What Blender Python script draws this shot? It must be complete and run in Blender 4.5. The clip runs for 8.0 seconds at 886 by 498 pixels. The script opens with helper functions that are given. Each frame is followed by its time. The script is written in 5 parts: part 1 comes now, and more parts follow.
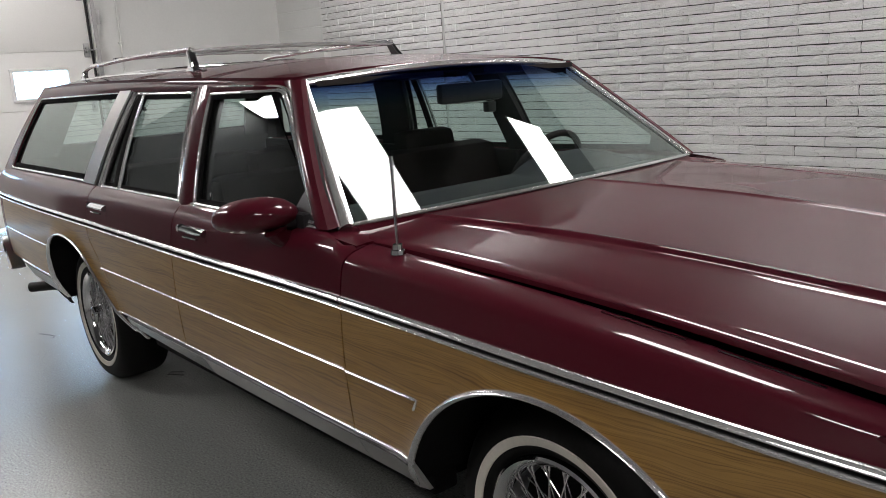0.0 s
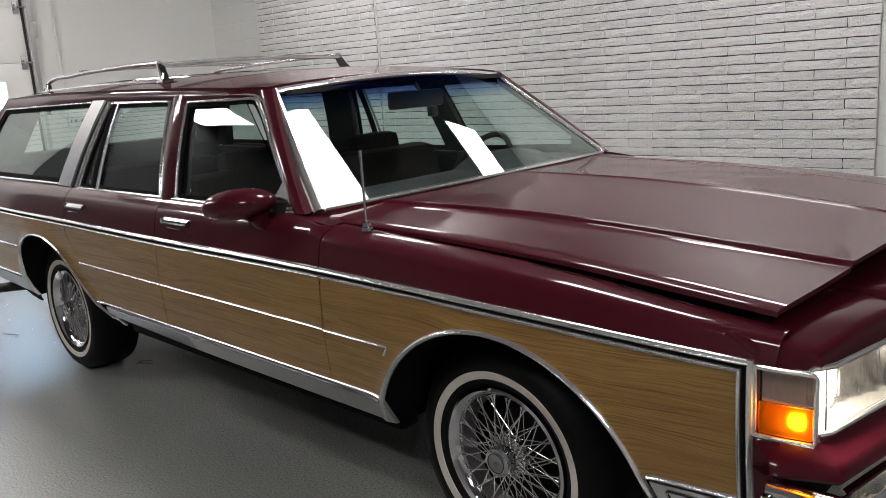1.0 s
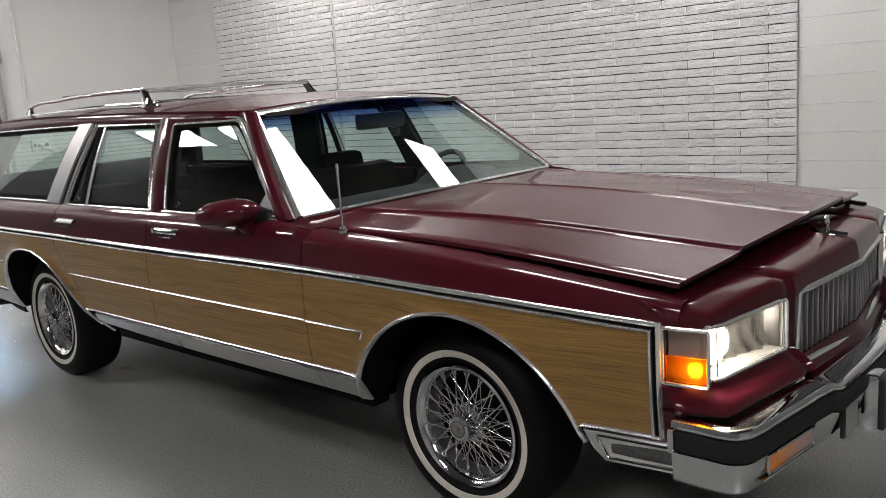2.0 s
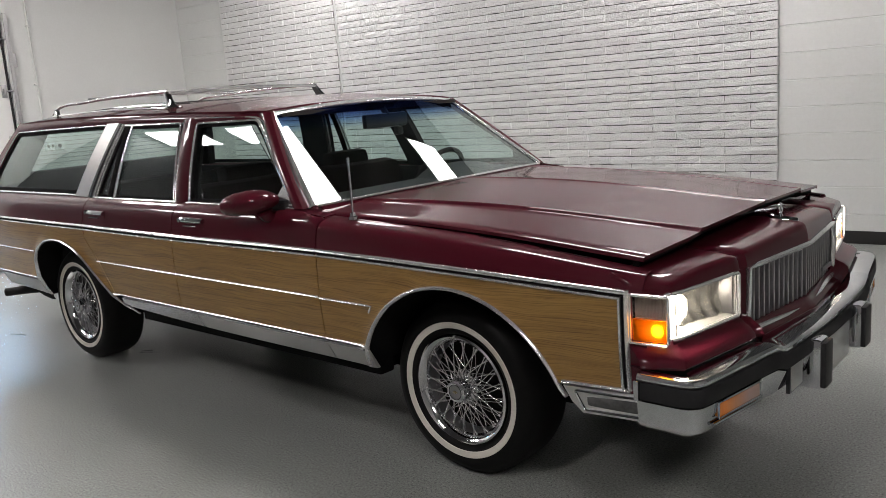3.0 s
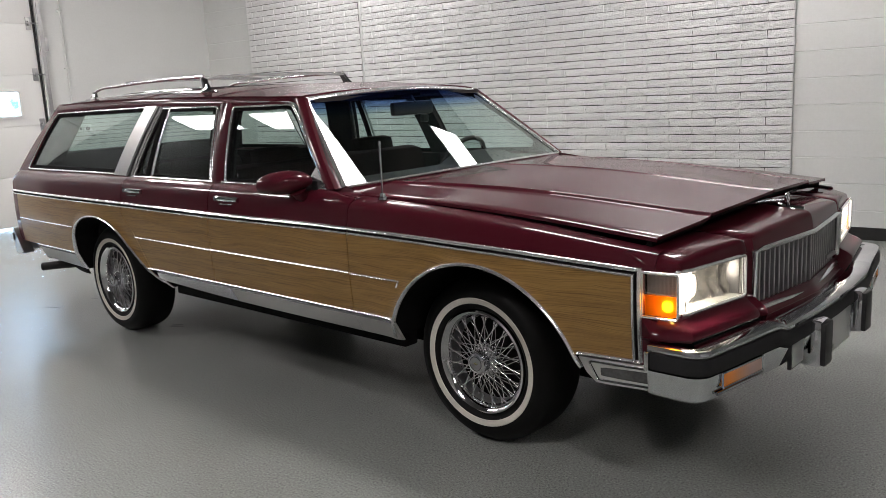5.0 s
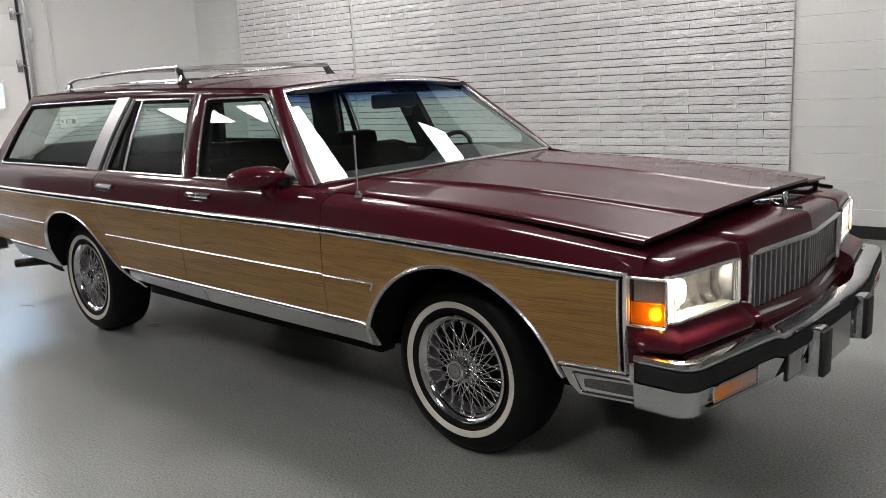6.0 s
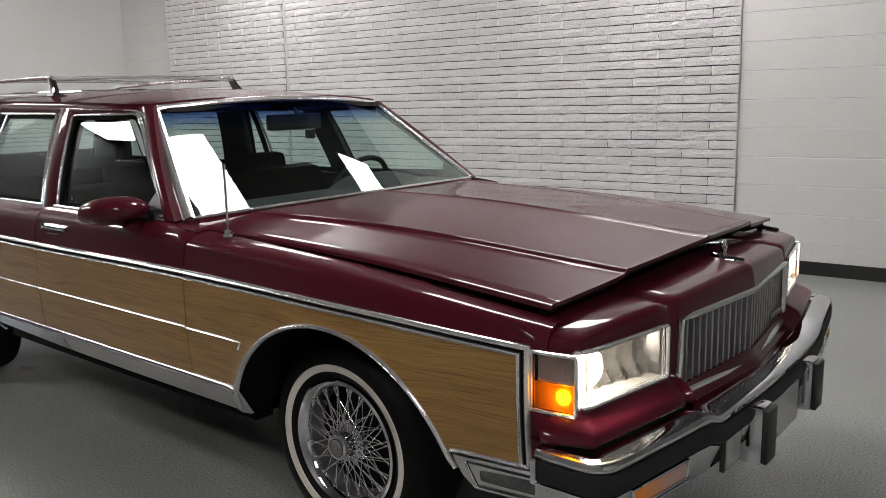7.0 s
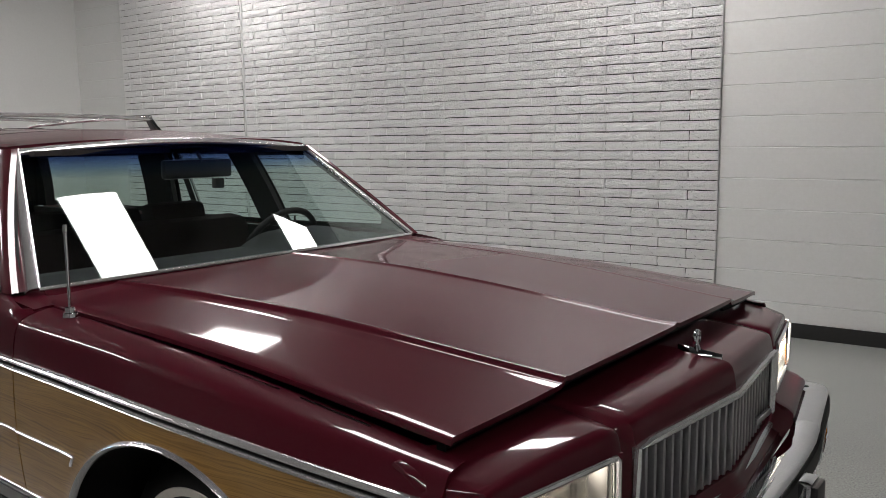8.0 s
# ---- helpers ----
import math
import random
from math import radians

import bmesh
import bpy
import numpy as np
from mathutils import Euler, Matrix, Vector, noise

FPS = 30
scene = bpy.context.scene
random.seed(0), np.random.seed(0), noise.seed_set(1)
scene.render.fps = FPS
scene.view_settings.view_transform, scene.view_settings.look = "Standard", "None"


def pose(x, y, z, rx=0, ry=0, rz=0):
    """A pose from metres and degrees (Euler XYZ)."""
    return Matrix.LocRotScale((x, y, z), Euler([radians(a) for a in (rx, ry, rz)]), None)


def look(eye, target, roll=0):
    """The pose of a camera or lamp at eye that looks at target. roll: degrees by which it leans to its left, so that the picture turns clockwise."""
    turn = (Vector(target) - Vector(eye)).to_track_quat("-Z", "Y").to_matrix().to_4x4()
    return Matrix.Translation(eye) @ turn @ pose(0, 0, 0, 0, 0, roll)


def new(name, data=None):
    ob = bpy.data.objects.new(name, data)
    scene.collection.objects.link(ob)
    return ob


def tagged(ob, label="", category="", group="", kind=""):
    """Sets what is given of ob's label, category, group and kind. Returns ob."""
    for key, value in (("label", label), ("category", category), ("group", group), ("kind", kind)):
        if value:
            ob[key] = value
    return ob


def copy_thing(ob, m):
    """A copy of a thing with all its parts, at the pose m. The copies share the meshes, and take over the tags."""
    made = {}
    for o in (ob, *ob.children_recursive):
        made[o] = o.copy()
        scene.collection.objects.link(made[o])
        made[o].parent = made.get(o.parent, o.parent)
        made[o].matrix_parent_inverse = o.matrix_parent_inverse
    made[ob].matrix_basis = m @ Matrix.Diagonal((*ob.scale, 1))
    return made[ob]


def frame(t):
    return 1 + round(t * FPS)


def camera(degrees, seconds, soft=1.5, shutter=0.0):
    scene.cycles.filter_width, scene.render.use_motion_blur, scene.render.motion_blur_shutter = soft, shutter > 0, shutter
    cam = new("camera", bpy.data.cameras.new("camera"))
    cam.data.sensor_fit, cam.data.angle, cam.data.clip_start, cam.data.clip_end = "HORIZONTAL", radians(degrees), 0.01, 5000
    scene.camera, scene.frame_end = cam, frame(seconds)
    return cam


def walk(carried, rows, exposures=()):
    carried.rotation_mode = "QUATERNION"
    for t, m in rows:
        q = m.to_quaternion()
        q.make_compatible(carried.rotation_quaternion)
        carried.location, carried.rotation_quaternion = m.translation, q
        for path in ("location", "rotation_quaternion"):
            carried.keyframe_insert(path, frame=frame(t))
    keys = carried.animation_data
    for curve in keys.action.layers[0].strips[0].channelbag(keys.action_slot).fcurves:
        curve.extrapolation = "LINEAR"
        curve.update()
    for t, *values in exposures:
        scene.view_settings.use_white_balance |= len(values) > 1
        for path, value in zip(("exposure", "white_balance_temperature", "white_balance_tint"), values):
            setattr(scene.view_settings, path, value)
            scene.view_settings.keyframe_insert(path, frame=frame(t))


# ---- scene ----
cam = camera(57.3, 8.0, soft=0.75)
PATH = [
    (0, (1.114, -2.025, 1.412), (-0.377, -0.765, 0.973), -3.8),
    (0.5, (1.274, -2.191, 1.405), (-0.171, -0.872, 0.988), -3.8),
    (1, (1.4, -2.393, 1.417), (0.023, -1.006, 0.992), -4.0),
    (1.5, (1.519, -2.604, 1.425), (0.2, -1.155, 1.021), -4.4),
    (1.7, (1.568, -2.645, 1.426), (0.261, -1.183, 1.033), -4.3),
    (2.8, (1.862, -2.922, 1.413), (0.563, -1.446, 1.045), -4.2),
    (3, (1.886, -2.977, 1.418), (0.585, -1.504, 1.047), -4.2),
    (3.5, (1.957, -3.1, 1.414), (0.648, -1.636, 1.036), -4.3),
    (4, (1.982, -3.156, 1.399), (0.668, -1.697, 1.022), -4.1),
    (5.5, (1.975, -3.156, 1.406), (0.653, -1.707, 1.016), -2.7),
    (6, (1.919, -2.97, 1.389), (0.6, -1.521, 0.99), -2.8),
    (6.5, (1.882, -2.724, 1.396), (0.568, -1.275, 0.982), -2.5),
    (7, (1.769, -2.46, 1.399), (0.53, -0.933, 1.036), -1.4),
    (7.5, (1.66, -2.177, 1.407), (0.479, -0.598, 1.075), -1.4),
    (8, (1.589, -1.884, 1.411), (0.368, -0.322, 1.146), -0.7),
]
walk(cam, [(t, look(eye, target, roll)) for t, eye, target, roll in PATH], exposures=[(0.0, -0.16, 6600, 13.1), (1.5, 0.04, 6600, 13.1), (5.5, 0.12, 6600, 13.1), (7.0, 0.02, 6600, 13.1), (8.0, -0.24, 6600, 13.1)])

# ---- world, lamps, exposure ----
scene.view_settings.exposure = 0.0
world = bpy.data.worlds.new("sky")
scene.world = world
world.use_nodes = True
sky = world.node_tree.nodes.new("ShaderNodeTexSky")
sky.sky_type, sky.sun_disc = "NISHITA", False
sky.sun_elevation, sky.sun_rotation = radians(40), radians(120)
back = world.node_tree.nodes["Background"]
back.inputs["Strength"].default_value = 0.1
world.node_tree.links.new(sky.outputs[0], back.inputs["Color"])
LAMP_POWER = 38.5          # radiance of a fixture's diffuser
ROOM = pose(0, 4.02, 0, 0, 0, 2.8)      # brick face lies on v = 0; the room lies on the side of v < 0
CEIL = 4.0
LIGHTS = [(-5.2, 2.98), (-0.85, 2.96), (-0.81, 0.30), (-7.2, -0.6), (-7.6, -3.15), (-5.80, -3.15), (0.6, -4.6), (3.93, -3.15)]     # x, y of the ceiling fixtures; the 4th, 7th and 8th are added fill


# ---- materials ----
def node(tree, kind, **values):
    n = tree.nodes.new(kind)
    for key, value in values.items():
        if key in n.inputs:
            n.inputs[key].default_value = value
    return n


def base_material(name):
    m = bpy.data.materials.new(name)
    m.use_nodes = True
    t = m.node_tree
    return m, t, t.nodes["Principled BSDF"]


def coords(tree, scale=(1, 1, 1), use="Object"):
    c = tree.nodes.new("ShaderNodeTexCoord")
    s = tree.nodes.new("ShaderNodeMapping")
    s.inputs["Scale"].default_value = scale
    tree.links.new(c.outputs[use], s.inputs["Vector"])
    return s.outputs["Vector"]


def ramp(tree, value, stops):
    r = tree.nodes.new("ShaderNodeValToRGB")
    e = r.color_ramp.elements
    while len(e) < len(stops):
        e.new(0.5)
    for el, (p, c) in zip(e, stops):
        el.position, el.color = p, (*c, 1)
    tree.links.new(value, r.inputs["Fac"])
    return r.outputs["Color"]


def noise_at(tree, vector, scale, detail=4, rough=0.55):
    n = node(tree, "ShaderNodeTexNoise", Scale=scale, Detail=detail, Roughness=rough)
    tree.links.new(vector, n.inputs["Vector"])
    return n.outputs["Fac"]


def bump_of(tree, p, height, strength, distance):
    b = node(tree, "ShaderNodeBump", Strength=strength, Distance=distance)
    tree.links.new(height, b.inputs["Height"])
    tree.links.new(b.outputs[0], p.inputs["Normal"])
    return b


def shade(c, k):
    return tuple(min(1, x * k) for x in c)


def surface(name, colour, rough=0.5, metal=0.0, coat=0.0, large=(2, 0.08), fine=(60, 0.06), relief=None, rough_vary=0.0, scale=(1, 1, 1), coat_rough=0.03, spec=0.5):
    """A plain stuff with variation at two scales, and relief = (scale, strength, distance)."""
    m, t, p = base_material(name)
    v = coords(t, scale)
    a, b = noise_at(t, v, large[0], 3), noise_at(t, v, fine[0], 3)
    ca = ramp(t, a, [(0.25, shade(colour, 1 - large[1])), (0.75, shade(colour, 1 + large[1]))])
    cb = ramp(t, b, [(0.3, (1 - fine[1],) * 3), (0.7, (1, 1, 1))])
    mix = t.nodes.new("ShaderNodeMix")
    mix.data_type, mix.blend_type = "RGBA", "MULTIPLY"
    mix.inputs[0].default_value = 1
    t.links.new(ca, mix.inputs[6]), t.links.new(cb, mix.inputs[7])
    t.links.new(mix.outputs[2], p.inputs["Base Color"])
    p.inputs["Roughness"].default_value = rough
    p.inputs["Metallic"].default_value = metal
    p.inputs["Coat Weight"].default_value = coat
    p.inputs["Specular IOR Level"].default_value = spec
    p.inputs["Coat Roughness"].default_value = coat_rough
    if rough_vary:
        r = node(t, "ShaderNodeMapRange")
        r.inputs[3].default_value, r.inputs[4].default_value = max(0, rough - rough_vary), rough + rough_vary
        t.links.new(a, r.inputs[0]), t.links.new(r.outputs[0], p.inputs["Roughness"])
    if relief:
        bump_of(t, p, noise_at(t, v, relief[0], 5, 0.6), relief[1], relief[2])
    return m


def glass(name, colour, ior=1.45):
    m = bpy.data.materials.new(name)
    m.use_nodes = True
    t = m.node_tree
    t.nodes.remove(t.nodes["Principled BSDF"])
    g = node(t, "ShaderNodeBsdfGlass", Color=(*colour, 1), Roughness=0.0, IOR=ior)
    t.links.new(g.outputs[0], t.nodes["Material Output"].inputs["Surface"])
    return m, t, g


def glow(name, colour, strength):
    m = bpy.data.materials.new(name)
    m.use_nodes = True
    t = m.node_tree
    t.nodes.remove(t.nodes["Principled BSDF"])
    e = node(t, "ShaderNodeEmission", Color=(*colour, 1), Strength=strength)
    t.links.new(e.outputs[0], t.nodes["Material Output"].inputs["Surface"])
    return m


PAINT = surface("burgundy_paint", (0.066, 0.0064, 0.0135), 0.36, 0.0, 0.70, (1.5, 0.04), (900, 0.12), coat_rough=0.045, spec=0.04)
PAINT.node_tree.nodes["Principled BSDF"].inputs["Coat IOR"].default_value = 1.45
CHROME = surface("chrome", (0.62, 0.63, 0.645), 0.04, 1.0, large=(6, 0.03), fine=(80, 0.03), rough_vary=0.02)
WHEEL_CHROME = surface("wheel_chrome", (0.72, 0.72, 0.73), 0.10, 1.0, large=(6, 0.04), fine=(80, 0.05), rough_vary=0.04)
BRIGHT = surface("brushed_aluminium", (0.62, 0.62, 0.61), 0.3, 1.0, large=(5, 0.04), fine=(120, 0.05), rough_vary=0.05)
TRIM_BRIGHT = surface("bright_trim", (0.82, 0.82, 0.82), 0.20, 0.80, large=(6, 0.03), fine=(80, 0.04), rough_vary=0.04)

SATIN = surface("satin_aluminium", (0.44, 0.44, 0.43), 0.38, 0.85, large=(4, 0.04), fine=(150, 0.06), rough_vary=0.05)
RUBBER = surface("black_rubber", (0.014, 0.014, 0.015), 0.5, 0, large=(8, 0.2), fine=(90, 0.2), relief=(160, 0.15, 0.002))
SEAL = surface("window_seal_rubber", (0.006, 0.006, 0.006), 0.85, 0, large=(8, 0.2), fine=(90, 0.2), spec=0.08)
STRIP = surface("matt_black_rub_strip", (0.015, 0.015, 0.016), 0.6, 0, large=(8, 0.15), fine=(90, 0.15), relief=(200, 0.1, 0.001), spec=0.25)
TYRE = surface("tyre_rubber", (0.0065, 0.0065, 0.0065), 0.55, 0, large=(9, 0.25), fine=(120, 0.25), relief=(140, 0.2, 0.002), spec=0.14)
WHITEWALL = surface("whitewall_rubber", (0.66, 0.63, 0.56), 0.5, 0, large=(6, 0.06), fine=(90, 0.08))
UNDER = surface("underbody_black", (0.006, 0.006, 0.006), 0.8, 0, large=(4, 0.3), fine=(40, 0.3), spec=0.1)
TRIM_BLACK = surface("black_trim", (0.012, 0.012, 0.013), 0.3, 0, large=(5, 0.1), fine=(80, 0.1))
CLOTH = surface("dark_red_cloth", (0.022, 0.014, 0.014), 0.85, 0, large=(5, 0.15), fine=(220, 0.35), relief=(260, 0.4, 0.002), spec=0.15)
VINYL = surface("dark_vinyl", (0.012, 0.010, 0.011), 0.7, 0, large=(5, 0.1), fine=(200, 0.2), relief=(220, 0.25, 0.001), spec=0.2)
DASH = surface("grey_dash_vinyl", (0.021, 0.021, 0.022), 0.6, 0, large=(5, 0.1), fine=(200, 0.2), relief=(220, 0.25, 0.001), spec=0.3)
SPOKE = surface("spoke_steel", (0.70, 0.70, 0.70), 0.24, 0.95, large=(6, 0.04), fine=(80, 0.05))
HEADLINER = surface("headliner", (0.045, 0.038, 0.036), 0.9, 0, large=(5, 0.1), fine=(200, 0.2))
STEEL = surface("galvanised_steel", (0.42, 0.42, 0.42), 0.4, 0.9, large=(5, 0.12), fine=(60, 0.15))
DARK_STEEL = surface("exhaust_steel", (0.018, 0.017, 0.016), 0.6, 0.5, large=(8, 0.3), fine=(60, 0.3))
GOLD = surface("gold_emblem", (0.36, 0.30, 0.18), 0.25, 1.0)
ENAMEL = surface("grey_enamel", (0.42, 0.42, 0.40), 0.3)
GRILLE_GREY = surface("grille_grey", (0.36, 0.36, 0.365), 0.28, 0.8, large=(8, 0.08), fine=(90, 0.08))
WALL = surface("painted_block", (0.605, 0.615, 0.600), 0.55, 0, large=(0.8, 0.035), fine=(45, 0.04), relief=(55, 0.25, 0.003))
DOORPAINT = surface("painted_steel_door", (0.74, 0.74, 0.72), 0.45, 0, large=(1.2, 0.03), fine=(70, 0.03), relief=(180, 0.12, 0.001))
BASE = surface("black_vinyl_base", (0.012, 0.012, 0.012), 0.4, 0, large=(3, 0.2), fine=(60, 0.15))
CEILING = surface("dark_ceiling_board", (0.09, 0.09, 0.09), 0.9, 0, large=(1.5, 0.04), fine=(90, 0.12), relief=(140, 0.4, 0.003))
FIXTURE = surface("white_fixture_enamel", (0.75, 0.75, 0.74), 0.4)
DIFFUSER = glow("lit_diffuser", (1.0, 0.965, 0.95), LAMP_POWER)
# Far darker than the painted bricks: the joints' shade is put into the colour
MORTAR = surface("shade_dark_mortar", (0.11, 0.11, 0.107), 0.9, 0, large=(3, 0.2), fine=(60, 0.3), relief=(90, 0.5, 0.004))
TAIL_RED = surface("red_lens", (0.25, 0.01, 0.012), 0.15, 0, 0.6)


def brick_material():
    m, t, p = base_material("split_face_painted_brick")
    v = coords(t)
    info = t.nodes.new("ShaderNodeObjectInfo")
    geo = t.nodes.new("ShaderNodeNewGeometry")
    add = t.nodes.new("ShaderNodeMath")
    add.operation = "ADD"
    t.links.new(info.outputs["Random"], add.inputs[0]), t.links.new(geo.outputs["Random Per Island"], add.inputs[1])
    wrap = t.nodes.new("ShaderNodeMath")
    wrap.operation = "FRACT"
    t.links.new(add.outputs[0], wrap.inputs[0])
    tone = ramp(t, wrap.outputs[0], [(0.0, (0.72, 0.725, 0.715)), (1.0, (0.80, 0.805, 0.795))])
    pits = ramp(t, noise_at(t, v, 42, 6, 0.7), [(0.30, (0.52, 0.52, 0.51)), (0.40, (1, 1, 1))])
    mix = t.nodes.new("ShaderNodeMix")
    mix.data_type, mix.blend_type = "RGBA", "MULTIPLY"
    mix.inputs[0].default_value = 0.8
    t.links.new(tone, mix.inputs[6]), t.links.new(pits, mix.inputs[7])
    t.links.new(mix.outputs[2], p.inputs["Base Color"])
    p.inputs["Roughness"].default_value = 0.8
    p.inputs["Specular IOR Level"].default_value = 0.25
    bump_of(t, p, noise_at(t, v, 62, 6, 0.70), 1.0, 0.026)
    return m


def wood_material():
    m, t, p = base_material("woodgrain_vinyl")
    v = coords(t, (1.0, 1.0, 9.0))
    warp = noise_at(t, coords(t, (0.9, 1, 4.0)), 2.2, 3)
    push = t.nodes.new("ShaderNodeVectorMath")
    push.operation = "MULTIPLY_ADD"
    push.inputs[1].default_value = (0.0, 0.0, 0.6)
    comb = t.nodes.new("ShaderNodeCombineXYZ")
    for i in range(3):
        t.links.new(warp, comb.inputs[i])
    t.links.new(comb.outputs[0], push.inputs[0]), t.links.new(v, push.inputs[2])
    broad = noise_at(t, push.outputs[0], 3.2, 4, 0.6)
    stretched = t.nodes.new("ShaderNodeMapping")
    stretched.inputs["Scale"].default_value = (1.7, 5, 30)
    t.links.new(push.outputs[0], stretched.inputs["Vector"])
    grain = noise_at(t, stretched.outputs[0], 1.6, 5, 0.65)
    a = ramp(t, broad, [(0.25, (0.200, 0.108, 0.027)), (0.5, (0.272, 0.153, 0.039)), (0.75, (0.330, 0.196, 0.054))])
    b = ramp(t, grain, [(0.36, (0.45, 0.39, 0.33)), (0.52, (1, 1, 1))])
    mix = t.nodes.new("ShaderNodeMix")
    mix.data_type, mix.blend_type = "RGBA", "MULTIPLY"
    mix.inputs[0].default_value = 0.85
    t.links.new(a, mix.inputs[6]), t.links.new(b, mix.inputs[7])
    t.links.new(mix.outputs[2], p.inputs["Base Color"])
    p.inputs["Roughness"].default_value = 0.34
    p.inputs["Coat Weight"].default_value = 0.25
    p.inputs["Coat Roughness"].default_value = 0.15
    bump_of(t, p, grain, 0.06, 0.002)
    return m


def floor_material():
    m, t, p = base_material("grey_epoxy_floor")
    v = coords(t)
    cloud = ramp(t, noise_at(t, v, 0.9, 4), [(0.3, (0.256, 0.270, 0.254)), (0.7, (0.290, 0.306, 0.288))])
    speck = ramp(t, noise_at(t, v, 115, 4, 0.9), [(0.38, (0.25, 0.25, 0.25)), (0.46, (0.90, 0.90, 0.90)), (0.56, (1.0, 1.0, 1.0)), (0.66, (1.8, 1.8, 1.8))])
    mix = t.nodes.new("ShaderNodeMix")
    mix.data_type, mix.blend_type = "RGBA", "MULTIPLY"
    mix.inputs[0].default_value = 0.9
    t.links.new(cloud, mix.inputs[6]), t.links.new(speck, mix.inputs[7])
    t.links.new(mix.outputs[2], p.inputs["Base Color"])
    r = node(t, "ShaderNodeMapRange")
    r.inputs[3].default_value, r.inputs[4].default_value = 0.17, 0.27
    t.links.new(noise_at(t, v, 1.7, 5), r.inputs[0]), t.links.new(r.outputs[0], p.inputs["Roughness"])
    p.inputs["Specular IOR Level"].default_value = 0.7
    bump_of(t, p, noise_at(t, v, 170, 3, 0.7), 0.34, 0.002)
    return m


def shaded_windshield():
    """Clear green glass with a blue band along the top edge."""
    m, t, g = glass("windshield_glass", (0.90, 0.965, 0.945))
    v = coords(t)
    s = t.nodes.new("ShaderNodeSeparateXYZ")
    t.links.new(v, s.inputs[0])
    r = node(t, "ShaderNodeMapRange")
    r.inputs[1].default_value, r.inputs[2].default_value = 1.30, 1.385
    t.links.new(s.outputs["Z"], r.inputs[0])
    t.links.new(ramp(t, r.outputs[0], [(0.0, (0.90, 0.965, 0.945)), (0.5, (0.52, 0.66, 0.86)), (1.0, (0.16, 0.24, 0.55))]), g.inputs["Color"])
    return m


def outdoors():
    m = glow("bright_outdoors", (1, 1, 1), 1.0)
    t = m.node_tree
    e = [n for n in t.nodes if n.type == "EMISSION"][0]
    v = coords(t)
    n1 = noise_at(t, v, 2.6, 6, 0.7)
    t.links.new(ramp(t, n1, [(0.38, (0.012, 0.035, 0.03)), (0.50, (0.12, 0.24, 0.36)), (0.64, (0.52, 0.70, 1.0))]), e.inputs["Color"])
    e.inputs["Strength"].default_value = 40.0
    return m


BRICK, WOOD, FLOOR, WINDSHIELD, OUTDOORS = brick_material(), wood_material(), floor_material(), shaded_windshield(), outdoors()
SIDEGLASS = glass("tinted_side_glass", (0.85, 0.91, 0.895))[0]
HEAD_LENS, _h, _g = glass("fluted_headlight_glass", (0.98, 0.97, 0.95))
_g.inputs["Roughness"].default_value = 0.10
bump_of(_h, _g, noise_at(_h, coords(_h, (1, 1, 0.06)), 110, 2), 0.16, 0.003)
# Unseen walls, darkened in colour to stand for the dim room the car mirrors
SOUTHWALL = surface("grey_reflected_wall", (0.17, 0.17, 0.172), 0.6, 0, large=(0.8, 0.1), fine=(45, 0.06), relief=(55, 0.25, 0.003))
DARKWALL = surface("dark_reflected_wall", (0.09, 0.09, 0.093), 0.6, 0, large=(0.8, 0.1), fine=(45, 0.06), relief=(55, 0.25, 0.003))
CLEAR = glass("clear_lens", (0.97, 0.97, 0.96))[0]
FROSTED, _, _f = glass("frosted_lens", (0.90, 0.87, 0.85))
_f.inputs["Roughness"].default_value = 0.12
AMBER, _, _a = glass("amber_lens", (1.0, 0.66, 0.14))
_a.inputs["Roughness"].default_value = 0.5
LAMP_GREY = surface("silvered_lamp_backing", (0.40, 0.37, 0.35), 0.4, 0.3, large=(30, 0.1), fine=(90, 0.1))
LAMP_DARK = surface("dark_lamp_lens", (0.10, 0.10, 0.10), 0.25, 0.2, 0.5, large=(30, 0.2), fine=(90, 0.3), relief=(200, 0.4, 0.002))
LENS_FILL = glow("lit_headlight_bulb", (1.0, 0.93, 0.80), 95.0)
AMBER_BULB = glow("lit_amber_bulb", (1.0, 0.60, 0.12), 60.0)
REFLECTOR = surface("lamp_reflector", (0.62, 0.60, 0.56), 0.24, 1.0, large=(30, 0.05), fine=(90, 0.05), relief=(45, 0.7, 0.006))
AMBER_HOUSING = surface("amber_housing", (0.85, 0.36, 0.05), 0.35, 0.2)


def parking_lens():
    m, t, p = base_material("parking_lamp_lens")
    s = t.nodes.new("ShaderNodeSeparateXYZ")
    t.links.new(coords(t), s.inputs[0])
    a = t.nodes.new("ShaderNodeMath")
    a.operation = "ABSOLUTE"
    t.links.new(s.outputs["Y"], a.inputs[0])
    r = node(t, "ShaderNodeMapRange")
    r.inputs[1].default_value, r.inputs[2].default_value = 0.66, 0.85
    t.links.new(a.outputs[0], r.inputs[0])
    t.links.new(ramp(t, r.outputs[0], [(0.15, (0.46, 0.30, 0.25)), (0.5, (0.62, 0.27, 0.11)), (0.8, (0.85, 0.26, 0.03))]), p.inputs["Base Color"])
    p.inputs["Roughness"].default_value = 0.22
    p.inputs["Coat Weight"].default_value = 0.6
    bump_of(t, p, noise_at(t, coords(t, (1, 1, 0.05)), 150, 2), 0.5, 0.002)
    return m


PARK_LENS = parking_lens()

